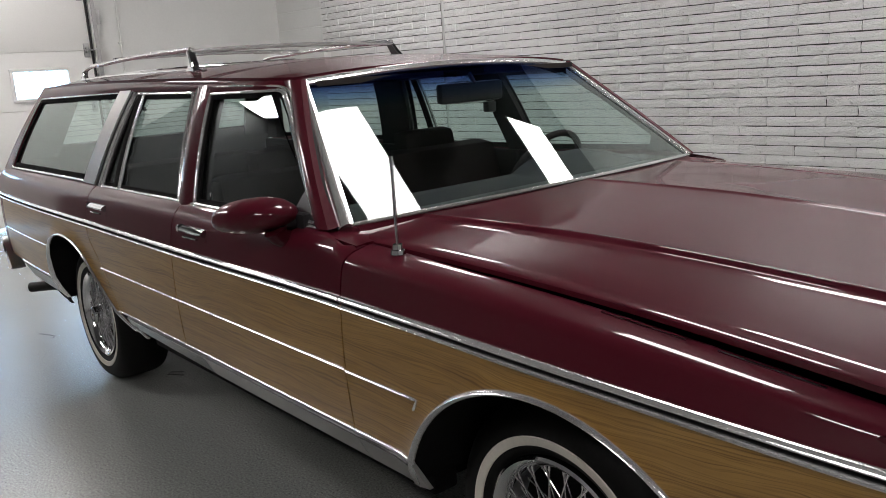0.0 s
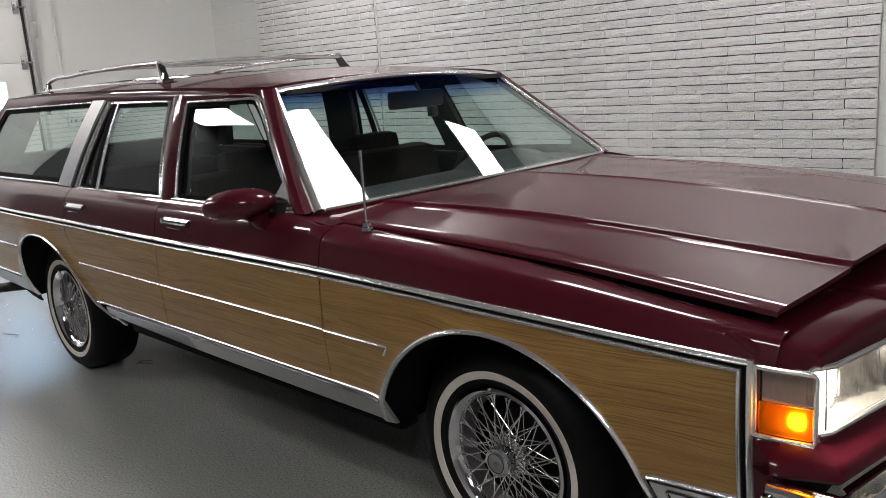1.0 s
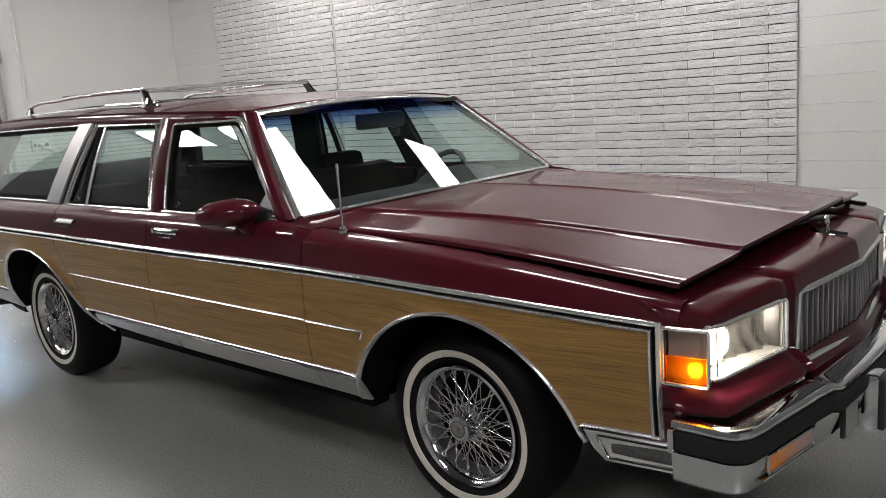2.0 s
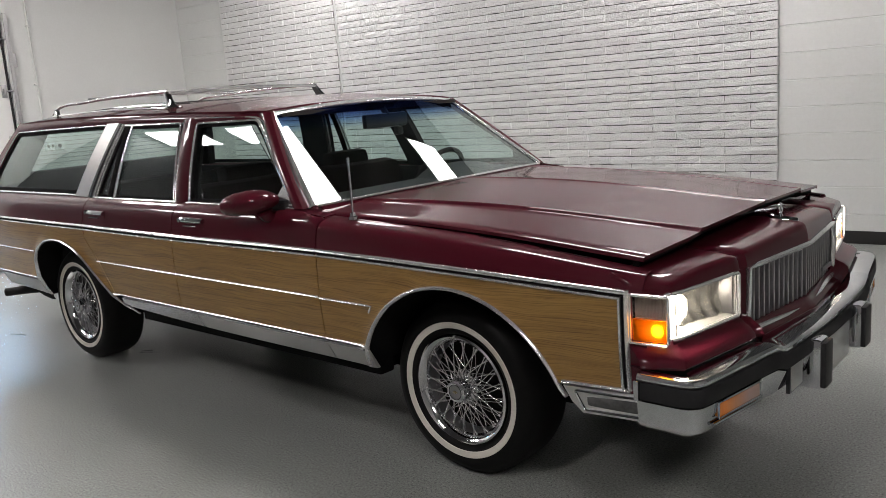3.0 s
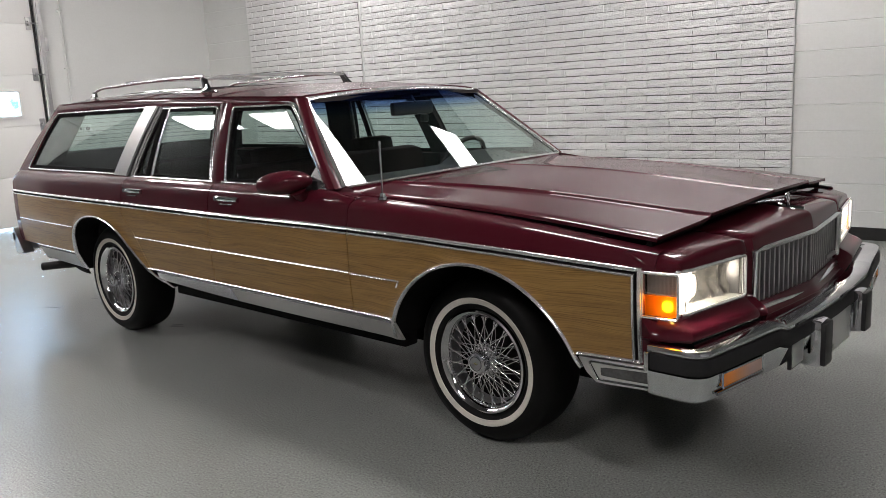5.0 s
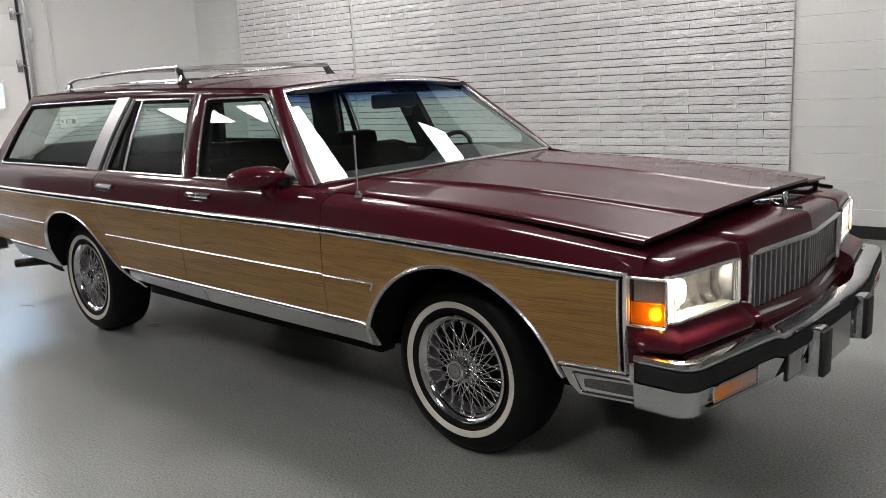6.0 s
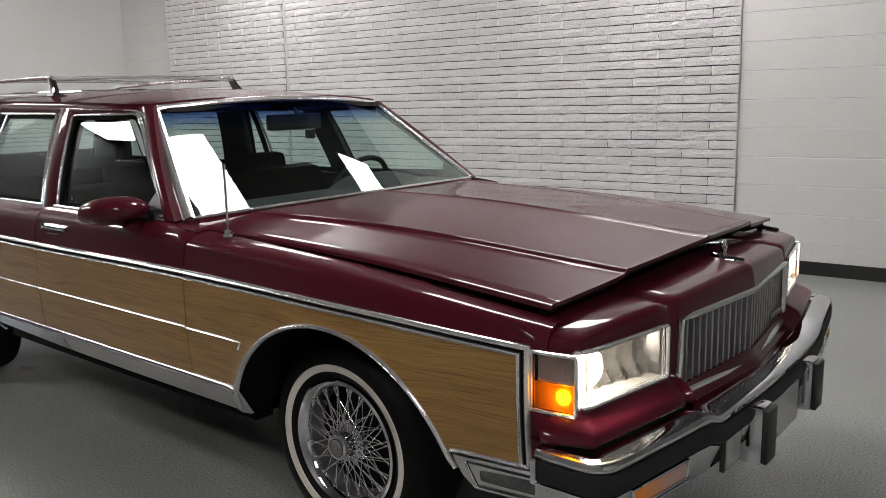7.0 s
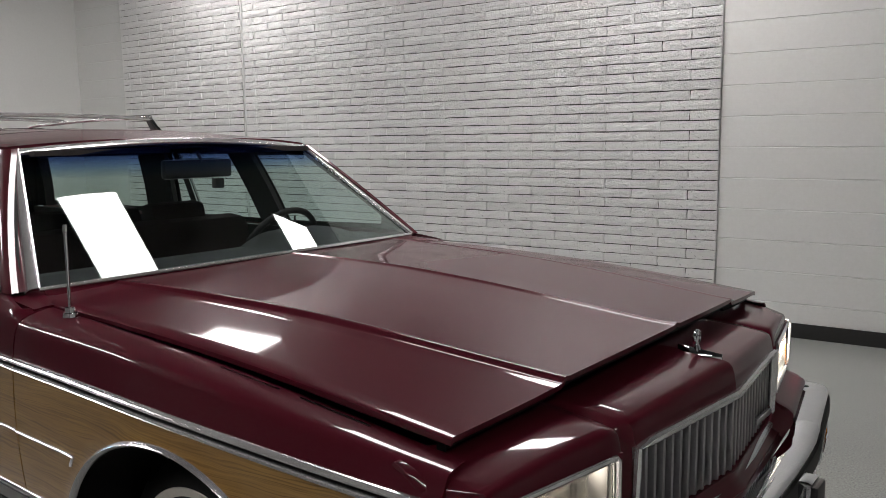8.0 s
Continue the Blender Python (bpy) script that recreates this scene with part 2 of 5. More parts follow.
# ---- mesh helpers ----
def link(name, verts, faces, material, parent=None, label="", smooth=40, crease=False):
    me = bpy.data.meshes.new(name)
    me.from_pydata([tuple(map(float, v)) for v in verts], [], faces)
    me.materials.append(material)
    bm = bmesh.new()
    bm.from_mesh(me)
    bmesh.ops.remove_doubles(bm, verts=bm.verts, dist=1e-5)
    bmesh.ops.recalc_face_normals(bm, faces=bm.faces)
    for f in bm.faces:
        f.smooth = smooth > 0
    for e in bm.edges:
        if len(e.link_faces) == 2 and e.calc_face_angle(0) > radians(smooth):
            e.smooth = False
        if crease and all(abs(v.co.y) < 1e-4 for v in e.verts):
            e.smooth = False
    bm.to_mesh(me)
    bm.free()
    ob = new(name, me)
    if parent:
        ob.parent = parent
    if label:
        tagged(ob, label)
    return ob


def thick(ob, depth, offset=-1):
    s = ob.modifiers.new("depth", "SOLIDIFY")
    s.thickness, s.offset = depth, offset
    return ob


def sheet(rows):
    """Vertices and quads of a grid of points."""
    n, m = len(rows), len(rows[0])
    verts = [p for r in rows for p in r]
    faces = [(i * m + j, i * m + j + 1, (i + 1) * m + j + 1, (i + 1) * m + j) for i in range(n - 1) for j in range(m - 1)]
    return verts, faces


def slab(rows, away, depth):
    """A grid with its copy pushed by depth along the vector `away`, closed round its rim."""
    n, m = len(rows), len(rows[0])
    v, f = sheet(rows)
    k = len(v)
    a = Vector(away) * depth
    v2 = [tuple(Vector(p) + a) for p in v]
    f2 = [tuple(k + i for i in reversed(q)) for q in f]
    rim = [i for i in range(m)] + [i * m + m - 1 for i in range(1, n)] + [(n - 1) * m + j for j in range(m - 2, -1, -1)] + [i * m for i in range(n - 2, 0, -1)]
    f3 = [(rim[i], rim[i - 1], k + rim[i - 1], k + rim[i]) for i in range(len(rim))]
    return v + v2, f + f2 + f3


def box(x0, x1, y0, y1, z0, z1, c=0.0):
    """A box with chamfered edges."""
    bm = bmesh.new()
    bmesh.ops.create_cube(bm, size=1, matrix=Matrix.LocRotScale(((x0 + x1) / 2, (y0 + y1) / 2, (z0 + z1) / 2), None, (abs(x1 - x0), abs(y1 - y0), abs(z1 - z0))))
    if c:
        bmesh.ops.bevel(bm, geom=bm.edges[:], offset=c, segments=2, affect="EDGES", profile=0.6)
    v = [tuple(p.co) for p in bm.verts]
    f = [tuple(p.index for p in q.verts) for q in bm.faces]
    bm.free()
    return v, f


def merged(*pieces):
    verts, faces = [], []
    for v, f in pieces:
        k = len(verts)
        verts += list(v)
        faces += [tuple(k + i for i in q) for q in f]
    return verts, faces


def moved(piece, m):
    return [tuple(m @ Vector(p)) for p in piece[0]], piece[1]


def tube(points, radius, sides=8, closed=False):
    """A round bar along points; radius may be a list."""
    pts = [Vector(p) for p in points]
    n = len(pts)
    rad = radius if isinstance(radius, (list, tuple)) else [radius] * n
    rows, ref = [], None
    for i, p in enumerate(pts):
        a = pts[(i - 1) % n] if (closed or i) else pts[0]
        b = pts[(i + 1) % n] if (closed or i < n - 1) else pts[-1]
        d = (b - a).normalized()
        if ref is None:
            ref = d.orthogonal().normalized()
        ref = (ref - d * ref.dot(d)).normalized()
        s = d.cross(ref)
        rows.append([tuple(p + (ref * math.cos(2 * math.pi * k / sides) + s * math.sin(2 * math.pi * k / sides)) * rad[i]) for k in range(sides)])
    verts = [q for r in rows for q in r]
    faces = []
    for i in range(n if closed else n - 1):
        j = (i + 1) % n
        faces += [(i * sides + k, i * sides + (k + 1) % sides, j * sides + (k + 1) % sides, j * sides + k) for k in range(sides)]
    if not closed:
        faces += [tuple(range(sides))[::-1], tuple((n - 1) * sides + k for k in range(sides))]
    return verts, faces


def lathe(profile, sides=64, axis="y"):
    """Turns (radius, along) pairs round the y axis."""
    rows = []
    for r, a in profile:
        rows.append([(r * math.cos(2 * math.pi * k / sides), a, r * math.sin(2 * math.pi * k / sides)) for k in range(sides + 1)])
    return sheet(rows)


def curve(xs, ys):
    """A smooth line through the points given, held level past its ends."""
    xs, ys = np.array(xs, float), np.array(ys, float)
    slope = np.diff(ys) / np.diff(xs)
    tan = np.concatenate([[slope[0]], (slope[1:] + slope[:-1]) / 2, [slope[-1]]])

    def at(x):
        x = min(max(x, xs[0]), xs[-1])
        i = min(max(int(np.searchsorted(xs, x)) - 1, 0), len(xs) - 2)
        h = xs[i + 1] - xs[i]
        t = (x - xs[i]) / h
        return float((2 * t**3 - 3 * t**2 + 1) * ys[i] + (t**3 - 2 * t**2 + t) * h * tan[i] + (3 * t**2 - 2 * t**3) * ys[i + 1] + (t**3 - t**2) * h * tan[i + 1])
    return at


def spread(a, b, n):
    return [a + (b - a) * i / (n - 1) for i in range(n)]


def rounded(poly, r, n=5):
    """A polygon with its corners rounded."""
    out = []
    k = len(poly)
    for i in range(k):
        p, a, b = Vector(poly[i]), Vector(poly[i - 1]), Vector(poly[(i + 1) % k])
        u, w = (a - p).normalized(), (b - p).normalized()
        q = min(r, (a - p).length * 0.45, (b - p).length * 0.45)
        for s in spread(0, 1, n):
            out.append(tuple((1 - s) ** 2 * (p + u * q) + 2 * s * (1 - s) * p + s**2 * (p + w * q)))
    return out


# ---- the room ----
def placed(ob):
    ob.matrix_world = ROOM
    return ob


U_DOOR, U_END, V_BACK = -8.64, 7.0, -10.0
COURSE, BLOCK = 0.2195, 0.44
BRICK_H, BRICK_L = COURSE / 3, 0.44
U_BRICK0, U_BRICK1, U_JOINT = -7.64, -0.47, -5.49
placed(tagged(link("floor", *box(U_DOOR - 0.3, U_END + 0.3, V_BACK - 0.3, 0.36, -0.2, 0.0), FLOOR), "speckled grey epoxy floor with a dull gloss", "floor", kind="structure"))
placed(tagged(link("ceiling", *box(U_DOOR - 0.3, U_END + 0.3, V_BACK - 0.3, 0.36, CEIL, CEIL + 0.2), CEILING), "plain dark grey ceiling", "ceiling", kind="structure"))
wall_north = placed(tagged(link("wall_north", *box(U_DOOR - 0.3, U_END + 0.3, 0.06, 0.36, 0, CEIL), WALL), "long painted wall, split-face brick beside plain block", "wall", kind="structure"))
# Out of view; its grey carries the dimness of the space behind
placed(tagged(link("wall_south", *box(U_DOOR - 0.3, U_END + 0.3, V_BACK - 0.3, V_BACK, 0, CEIL), SOUTHWALL), "unseen wall closing the room, grey to keep the car's reflections dim", "wall", kind="structure"))
placed(tagged(link("wall_east", *box(U_END, U_END + 0.3, V_BACK, 0.06, 0, CEIL), WALL), "plain painted wall", "wall", kind="structure"))
DOOR_V1, DOOR_V0, DOOR_TOP = -2.40, -6.16, 2.95
wall_west = placed(tagged(link("wall_west", *merged(box(U_DOOR - 0.3, U_DOOR, DOOR_V1, 0.06, 0, CEIL), box(U_DOOR - 0.3, U_DOOR, DOOR_V0, DOOR_V1, DOOR_TOP, CEIL)), WALL), "painted block wall round a garage door", "wall", kind="structure"))
# Out of view; kept darker than wall_west so the car's flank mirrors shade
placed(tagged(link("wall_southwest", *box(U_DOOR - 0.3, U_DOOR, V_BACK, DOOR_V0, 0, CEIL), DARKWALL), "unseen wall beside the garage door, darkened to deepen the car's reflections", "wall", kind="structure"))
for name, u0, u1 in (("baseboard", U_BRICK1 + 0.004, U_END), ("baseboard", U_DOOR, U_BRICK0 - 0.01)):
    placed(tagged(link(name, *box(u0, u1, 0.020, 0.034, 0.0, 0.105, 0.003), BASE), "black vinyl base strip along the wall", "baseboard", kind="structure"))


def garage_door():
    door = tagged(new("door_1"), "closed white sectional garage door with a row of small windows", "garage door", kind="structure")
    placed(door)
    w0, w1 = -3.295, -2.72
    spans = [(w0 - 1.0 * k, w1 - 1.0 * k) for k in range(3)]
    u0, u1 = U_DOOR - 0.085, U_DOOR - 0.04
    for k in range(5):
        z0, z1 = 0.02 + 0.608 * k, 0.02 + 0.608 * (k + 1) - 0.006
        if k == 2:
            cuts = [DOOR_V0] + [v for a, b in reversed(spans) for v in (a, b)] + [DOOR_V1]
            bits = [box(u0, u1, DOOR_V0, DOOR_V1, z0, 1.355), box(u0, u1, DOOR_V0, DOOR_V1, 1.645, z1)]
            bits += [box(u0, u1, cuts[i], cuts[i + 1], 1.355, 1.645) for i in range(0, len(cuts), 2)]
        else:
            bits = [box(u0, u1, DOOR_V0, DOOR_V1, z0, min(z1, DOOR_TOP + 0.1), 0.004)]
        if k:
            bits.append(box(u0 + 0.004, u1 - 0.012, DOOR_V0, DOOR_V1, z0 - 0.03, z0))
        link("panel", *merged(*bits), DOORPAINT, door)
    for a, b in spans:
        fr = merged(box(u1 - 0.01, u1 + 0.016, a - 0.03, b + 0.03, 1.325, 1.36, 0.004), box(u1 - 0.01, u1 + 0.016, a - 0.03, b + 0.03, 1.64, 1.675, 0.004),
                    box(u1 - 0.01, u1 + 0.016, a - 0.03, a + 0.005, 1.36, 1.64, 0.004), box(u1 - 0.01, u1 + 0.016, b - 0.005, b + 0.03, 1.36, 1.64, 0.004))
        fo = link("window_frame", *fr, DOORPAINT, door)
        pane = link("pane", *box(u0 + 0.015, u0 + 0.021, a, b, 1.355, 1.645), CLEAR, fo, smooth=0)
        pane.visible_shadow = False
    for k in range(1, 5):
        z = 0.02 + 0.608 * k
        hinge = merged(box(u1, u1 + 0.012, DOOR_V1 - 0.115, DOOR_V1 - 0.055, z - 0.075, z + 0.075, 0.004), box(u1 + 0.012, u1 + 0.05, DOOR_V1 - 0.10, DOOR_V1 - 0.085, z - 0.03, z + 0.03, 0.003),
                       tube([(u1 + 0.035, DOOR_V1 - 0.12, z), (u1 + 0.035, DOOR_V1 + 0.035, z)], 0.009), moved(lathe([(0, 0), (0.024, 0), (0.024, 0.014), (0, 0.014)], 16), Matrix.Translation((u1 + 0.035, DOOR_V1 + 0.02, z))))
        link("hinge", *hinge, STEEL, door, "grey steel roller hinge")
    link("seal", *box(u1 - 0.02, u1 + 0.02, DOOR_V1 - 0.035, DOOR_V1 - 0.012, 0.02, DOOR_TOP, 0.004), RUBBER, door, "black rubber edge seal")
    return door


garage_door()
track = tagged(new("door_track"), "galvanised steel door track beside the garage door", "door track")
placed(track)
link("channel", *merged(box(U_DOOR - 0.03, U_DOOR + 0.05, DOOR_V1 + 0.035, DOOR_V1 + 0.042, 0.03, 2.75), box(U_DOOR + 0.044, U_DOOR + 0.05, DOOR_V1 + 0.0, DOOR_V1 + 0.042, 0.03, 2.75), box(U_DOOR - 0.03, U_DOOR - 0.024, DOOR_V1 + 0.0, DOOR_V1 + 0.042, 0.03, 2.75)), STEEL, track)
for z in (0.5, 1.32, 2.2):
    link("bracket", *box(U_DOOR, U_DOOR + 0.045, DOOR_V1 + 0.043, DOOR_V1 + 0.09, z - 0.08, z + 0.08, 0.004), TRIM_BLACK if z == 1.32 else STEEL, track)
conduit = tagged(new("conduit"), "white painted conduit running up the wall", "conduit")
placed(conduit)
link("pipe", *tube([(U_DOOR + 0.016, -2.10, 1.2), (U_DOOR + 0.016, -2.10, CEIL)], 0.011, 10), WALL, conduit)
for z in (1.9, 2.6):
    link("clip", *box(U_DOOR, U_DOOR + 0.028, -2.13, -2.07, z, z + 0.02, 0.002), WALL, conduit)
outlet = tagged(new("outlet_box"), "white double outlet box under a conduit on the wall", "outlet")
placed(outlet)
plate = link("socket_plate", *box(U_DOOR, U_DOOR + 0.045, -2.125, -2.012, 1.085, 1.205, 0.004), FIXTURE, outlet)
for v in (-2.095, -2.042):
    link("socket", *box(U_DOOR + 0.044, U_DOOR + 0.047, v - 0.012, v + 0.012, 1.13, 1.165, 0.001), TRIM_BLACK, plate)
plate = link("round_socket_plate", *box(U_DOOR, U_DOOR + 0.045, -2.008, -1.895, 1.085, 1.205, 0.004), FIXTURE, outlet)
link("round_socket", *moved(lathe([(0, -0.004), (0.026, -0.004), (0.026, 0.002), (0, 0.002)], 20), Matrix.Translation((U_DOOR + 0.046, -1.95, 1.145)) @ Matrix.Rotation(radians(90), 4, "Z")), TRIM_BLACK, plate, "black round socket")
tree_line = placed(tagged(link("backdrop", *box(U_DOOR - 6.0, U_DOOR - 5.9, -12, 2, -1, 5), OUTDOORS), "bright daylight and trees outside", "backdrop", kind="structure"))


def ceiling_light():
    lamp = tagged(new("ceiling_light"), "white ceiling fixture with a lit flat diffuser, three of the eight added as fill", "ceiling light", "ceiling lights")
    w, l, h = 0.305, 0.61, 0.03
    link("housing", *merged(box(-l, l, -w, -w + 0.012, -h, 0), box(-l, l, w - 0.012, w, -h, 0), box(-l, -l + 0.012, -w + 0.012, w - 0.012, -h, 0), box(l - 0.012, l, -w + 0.012, w - 0.012, -h, 0)), FIXTURE, lamp)
    link("diffuser", *box(-l + 0.014, l - 0.014, -w + 0.014, w - 0.014, -h + 0.004, -h + 0.02), DIFFUSER, lamp, "lit white diffuser", smooth=0)
    return lamp


first = None
for lx, ly in LIGHTS:
    at = pose(lx, ly, CEIL - 0.002, 0, 0, 0.0)
    if first is None:
        first = ceiling_light()
        first.matrix_world = at
    else:
        copy_thing(first, at)


# ---- the station wagon ----
car = tagged(new("station_wagon"), "burgundy station wagon with woodgrain sides, chrome trim and its hood ajar", "car")
belt = curve([-4.1, -2.5, -1.6, -0.57, 0.2, 0.78], [0.868, 0.866, 0.862, 0.864, 0.848, 0.818])     # top of the chrome belt trim
flank = curve([0.30, 0.38, 0.48, 0.60, 0.72, 0.86], [0.895, 0.925, 0.942, 0.953, 0.957, 0.953])
SILL = 1.008
fender_top = curve([-0.60, 0.2, 0.80], [0.980, 0.936, 0.868])
fender_in = curve([-0.60, 0.2, 0.80], [0.852, 0.852, 0.832])


def taper(x):
    return 0.058 * (max(0, x + 0.1) / 0.85) ** 2 + 0.025 * (max(0, -3.0 - x) / 1.05) ** 2


def flare(x, z):
    """The small outward lip round the wheel openings."""
    d = abs(math.hypot(x - front_arch_x, z - front_arch_z) - front_arch_r) if x > -1 else (abs(z - rear_arch(x)) * 0.8 if -3.3 < x < -2.2 else 1)
    return 0.011 * max(0, 1 - d / 0.055) ** 2


def half(x, z):
    """Half the body's width at (x, z), below the windows."""
    b = belt(x)
    if z <= b:
        return flank(z) - taper(x) + flare(x, z)
    side = flank(b) - taper(x)
    if x > -0.58:
        top, inner = fender_top(x), fender_in(x)
        s = min(1, (z - b) / (top - b))
        w = min(1, max(0, (x + 0.56) / 0.45))
        w = w * w * (3 - 2 * w)
        lean = lambda q: (1 - w) * (0.878 - side) * (0.3 * q * (top - b) / (SILL - b) + 0.7 * (q * (top - b) / (SILL - b)) ** 5) + w * (inner - side) * 0.42 * q
        return side + lean(s) + (inner - side - lean(1)) * s**10
    s = min(1, (z - b) / (SILL - b))
    return side + (0.878 - (0.6 if x > -2 else 0.15) * taper(x) - side) * (0.3 * s + 0.7 * s**5)


def front_in(x):
    """How far the cabin narrows towards the windshield."""
    q = min(1, max(0, (x + 1.33) / 0.17))
    return 0.065 * q * q * (3 - 2 * q)


def pane_half(x, z):
    u = min(1, max(0, (z - 1.012) / 0.385))
    return 0.876 - 0.42 * (z - 1.012) + 0.045 * u * (1 - u) - front_in(x) * u


front_arch_x, front_arch_z, front_arch_r = 0.095, 0.315, 0.457
rear_arch = curve([-3.225, -3.22, -3.21, -3.19, -3.13, -3.05, -2.95, -2.85, -2.75, -2.65, -2.55, -2.45, -2.35, -2.25, -2.17, -2.12], [0.36, 0.50, 0.58, 0.635, 0.695, 0.735, 0.755, 0.757, 0.745, 0.715, 0.66, 0.59, 0.52, 0.455, 0.405, 0.37])


def front_arch(x):
    d = front_arch_r**2 - (x - front_arch_x) ** 2
    return front_arch_z + math.sqrt(d) if d > 0 else 0


def arch_path(rear, n=40):
    if rear:
        ts = [(-3.223, z) for z in (0.38, 0.43)] + [(x, rear_arch(x)) for x in (-3.22, -3.215, -3.21, -3.20, -3.19, -3.175)] + [(x, rear_arch(x)) for x in spread(-3.16, -2.15, n)]
        return ts
    return [(front_arch_x - front_arch_r * math.cos(a), front_arch_z + front_arch_r * math.sin(a)) for a in spread(radians(12), radians(163), n)]


def strip(path, width, proud, fn, s, closed=False, sink=0.004):
    """A raised moulding along a path of (x, z) on a side of the car."""
    fine = []
    for i in range(len(path) if closed else len(path) - 1):
        a, b = path[i], path[(i + 1) % len(path)]
        m = max(1, int(math.hypot(b[0] - a[0], b[1] - a[1]) / 0.08))
        fine += [(a[0] + (b[0] - a[0]) * k / m, a[1] + (b[1] - a[1]) * k / m) for k in range(m)]
    path = fine if closed else fine + [path[-1]]
    n = len(path)
    rows = []
    for i in range(n):
        a = Vector(path[(i - 1) % n] if closed or i else path[0])
        b = Vector(path[(i + 1) % n] if closed or i < n - 1 else path[-1])
        d = (b - a).normalized()
        nx, nz = -d[1], d[0]
        x, z = path[i]
        row = []
        for k, h in ((-0.5, -sink), (-0.5, 0.3 * proud), (-0.32, 0.75 * proud), (0, proud), (0.32, 0.75 * proud), (0.5, 0.3 * proud), (0.5, -sink)):
            px, pz = x + nx * width * k, z + nz * width * k
            row.append((px, s * (fn(px, pz) + h), pz))
        rows.append(row)
    if closed:
        rows.append(rows[0])
    v, f = sheet(rows)
    m = 7
    if not closed:
        f += [tuple(range(m)), tuple((len(rows) - 1) * m + k for k in range(m))]
    f += [(i * m + 6, i * m, (i + 1) * m, (i + 1) * m + 6) for i in range(len(rows) - 1)]
    return v, f


def panel(xs, low, high, s, n=8, fn=half, depth=0.012, inset=0.0, ease=1.0):
    rows = []
    for x in xs:
        a, b = low(x), high(x)
        rows.append([(x, s * (fn(x, z) - inset), z) for z in (a + (b - a) * (k / n) ** ease for k in range(n + 1))])
    return slab(rows, (0, -s, 0), depth)


def pane(win, s, inset, depth):
    """A curved side window, from its four corners (top rear, top front, low front, low rear)."""
    a, b, c, d = win
    rows = []
    for t in spread(0, 1, 9):
        x0, z0 = d[0] + (a[0] - d[0]) * t, d[1] + (a[1] - d[1]) * t
        x1, z1 = c[0] + (b[0] - c[0]) * t, c[1] + (b[1] - c[1]) * t
        rows.append([(x0 + (x1 - x0) * k, s * (pane_half(-2.0, z0 + (z1 - z0) * k) - inset), z0 + (z1 - z0) * k) for k in spread(0, 1, 31)])
    return slab(rows, (0, -s, 0), depth)


def prism(poly, fn, s, inset, depth):
    n = len(poly)
    if len(poly) == 4 and max(p[1] for p in poly) - min(p[1] for p in poly) > 0.3:
        a, b, c, d = poly
        poly = [a, b] + [(b[0] + (c[0] - b[0]) * t, b[1] + (c[1] - b[1]) * t) for t in (0.25, 0.5, 0.75)] + [c, d] + [(d[0] + (a[0] - d[0]) * t, d[1] + (a[1] - d[1]) * t) for t in (0.25, 0.5, 0.75)]
        n = len(poly)
        v = [(x, s * (fn(x, z) - inset), z) for x, z in poly] + [(x, s * (fn(x, z) - inset - depth), z) for x, z in poly]
        quads = [(0, 1, 2, 9), (9, 2, 3, 8), (8, 3, 4, 7), (7, 4, 5, 6)]
        return v, quads + [tuple(n + i for i in reversed(q)) for q in quads] + [(i, (i + 1) % n, n + (i + 1) % n, n + i) for i in range(n)]
    v = [(x, s * (fn(x, z) - inset), z) for x, z in poly] + [(x, s * (fn(x, z) - inset - depth), z) for x, z in poly]
    f = [tuple(range(n)), tuple(range(2 * n - 1, n - 1, -1))] + [(i, (i + 1) % n, n + (i + 1) % n, n + i) for i in range(n)]
    return v, f


FRONT_WIN = [(-1.638, 1.370), (-1.217, 1.372), (-0.772, 1.018), (-1.552, 1.000)]
REAR_WIN = [(-2.345, 1.381), (-1.782, 1.377), (-1.684, 1.000), (-2.482, 1.000)]
QUARTER_WIN = [(-3.735, 1.379), (-2.535, 1.391), (-2.700, 1.014), (-3.968, 1.014)]
GAP_F, GAP_B, GAP_R = -0.568, -1.625, -2.530
rear_cut = curve([-2.532, -2.50, -2.41, -2.34, -2.25], [0.80, 0.765, 0.685, 0.585, 0.455])
LOW = 0.498           # lower edge of the woodgrain
wood_top = lambda x: belt(x) - 0.025


def door_handle(x, s, parent):
    z, y = 0.928, half(x, 0.928)
    h = new("door_handle")
    h.parent = car
    h.parent = parent
    tagged(h, "chrome pull door handle")
    link("recess", *prism(rounded([(x - 0.085, z - 0.028), (x + 0.088, z - 0.028), (x + 0.088, z + 0.018), (x - 0.085, z + 0.018)], 0.01), half, s, -0.0015, 0.01), PAINT, h)
    link("pull", *strip([(x - 0.075, z - 0.020), (x + 0.03, z - 0.020)], 0.008, 0.012, half, s), CHROME, h)
    link("grip", *strip([(x - 0.082, z + 0.006), (x + 0.085, z + 0.006)], 0.025, 0.022, half, s), CHROME, h)
    link("lock", *moved(lathe([(0, -0.012), (0.011, -0.012), (0.013, 0.0), (0.013, 0.012)], 18), Matrix.Translation((x - 0.104, s * (y + 0.004), z + 0.006)) @ Matrix.Diagonal((1, -s, 1, 1))), CHROME, h)


door_top = lambda x: SILL if x < -0.77 else SILL - 0.032 * (x + 0.77) / 0.20


rocker_low = curve([-2.22, -1.5, -0.32], [0.432, 0.406, 0.398])


tuck = lambda x, z: half(x, z) - 0.36 * max(0, LOW - 0.014 - z)      # the rocker turns in below the doors


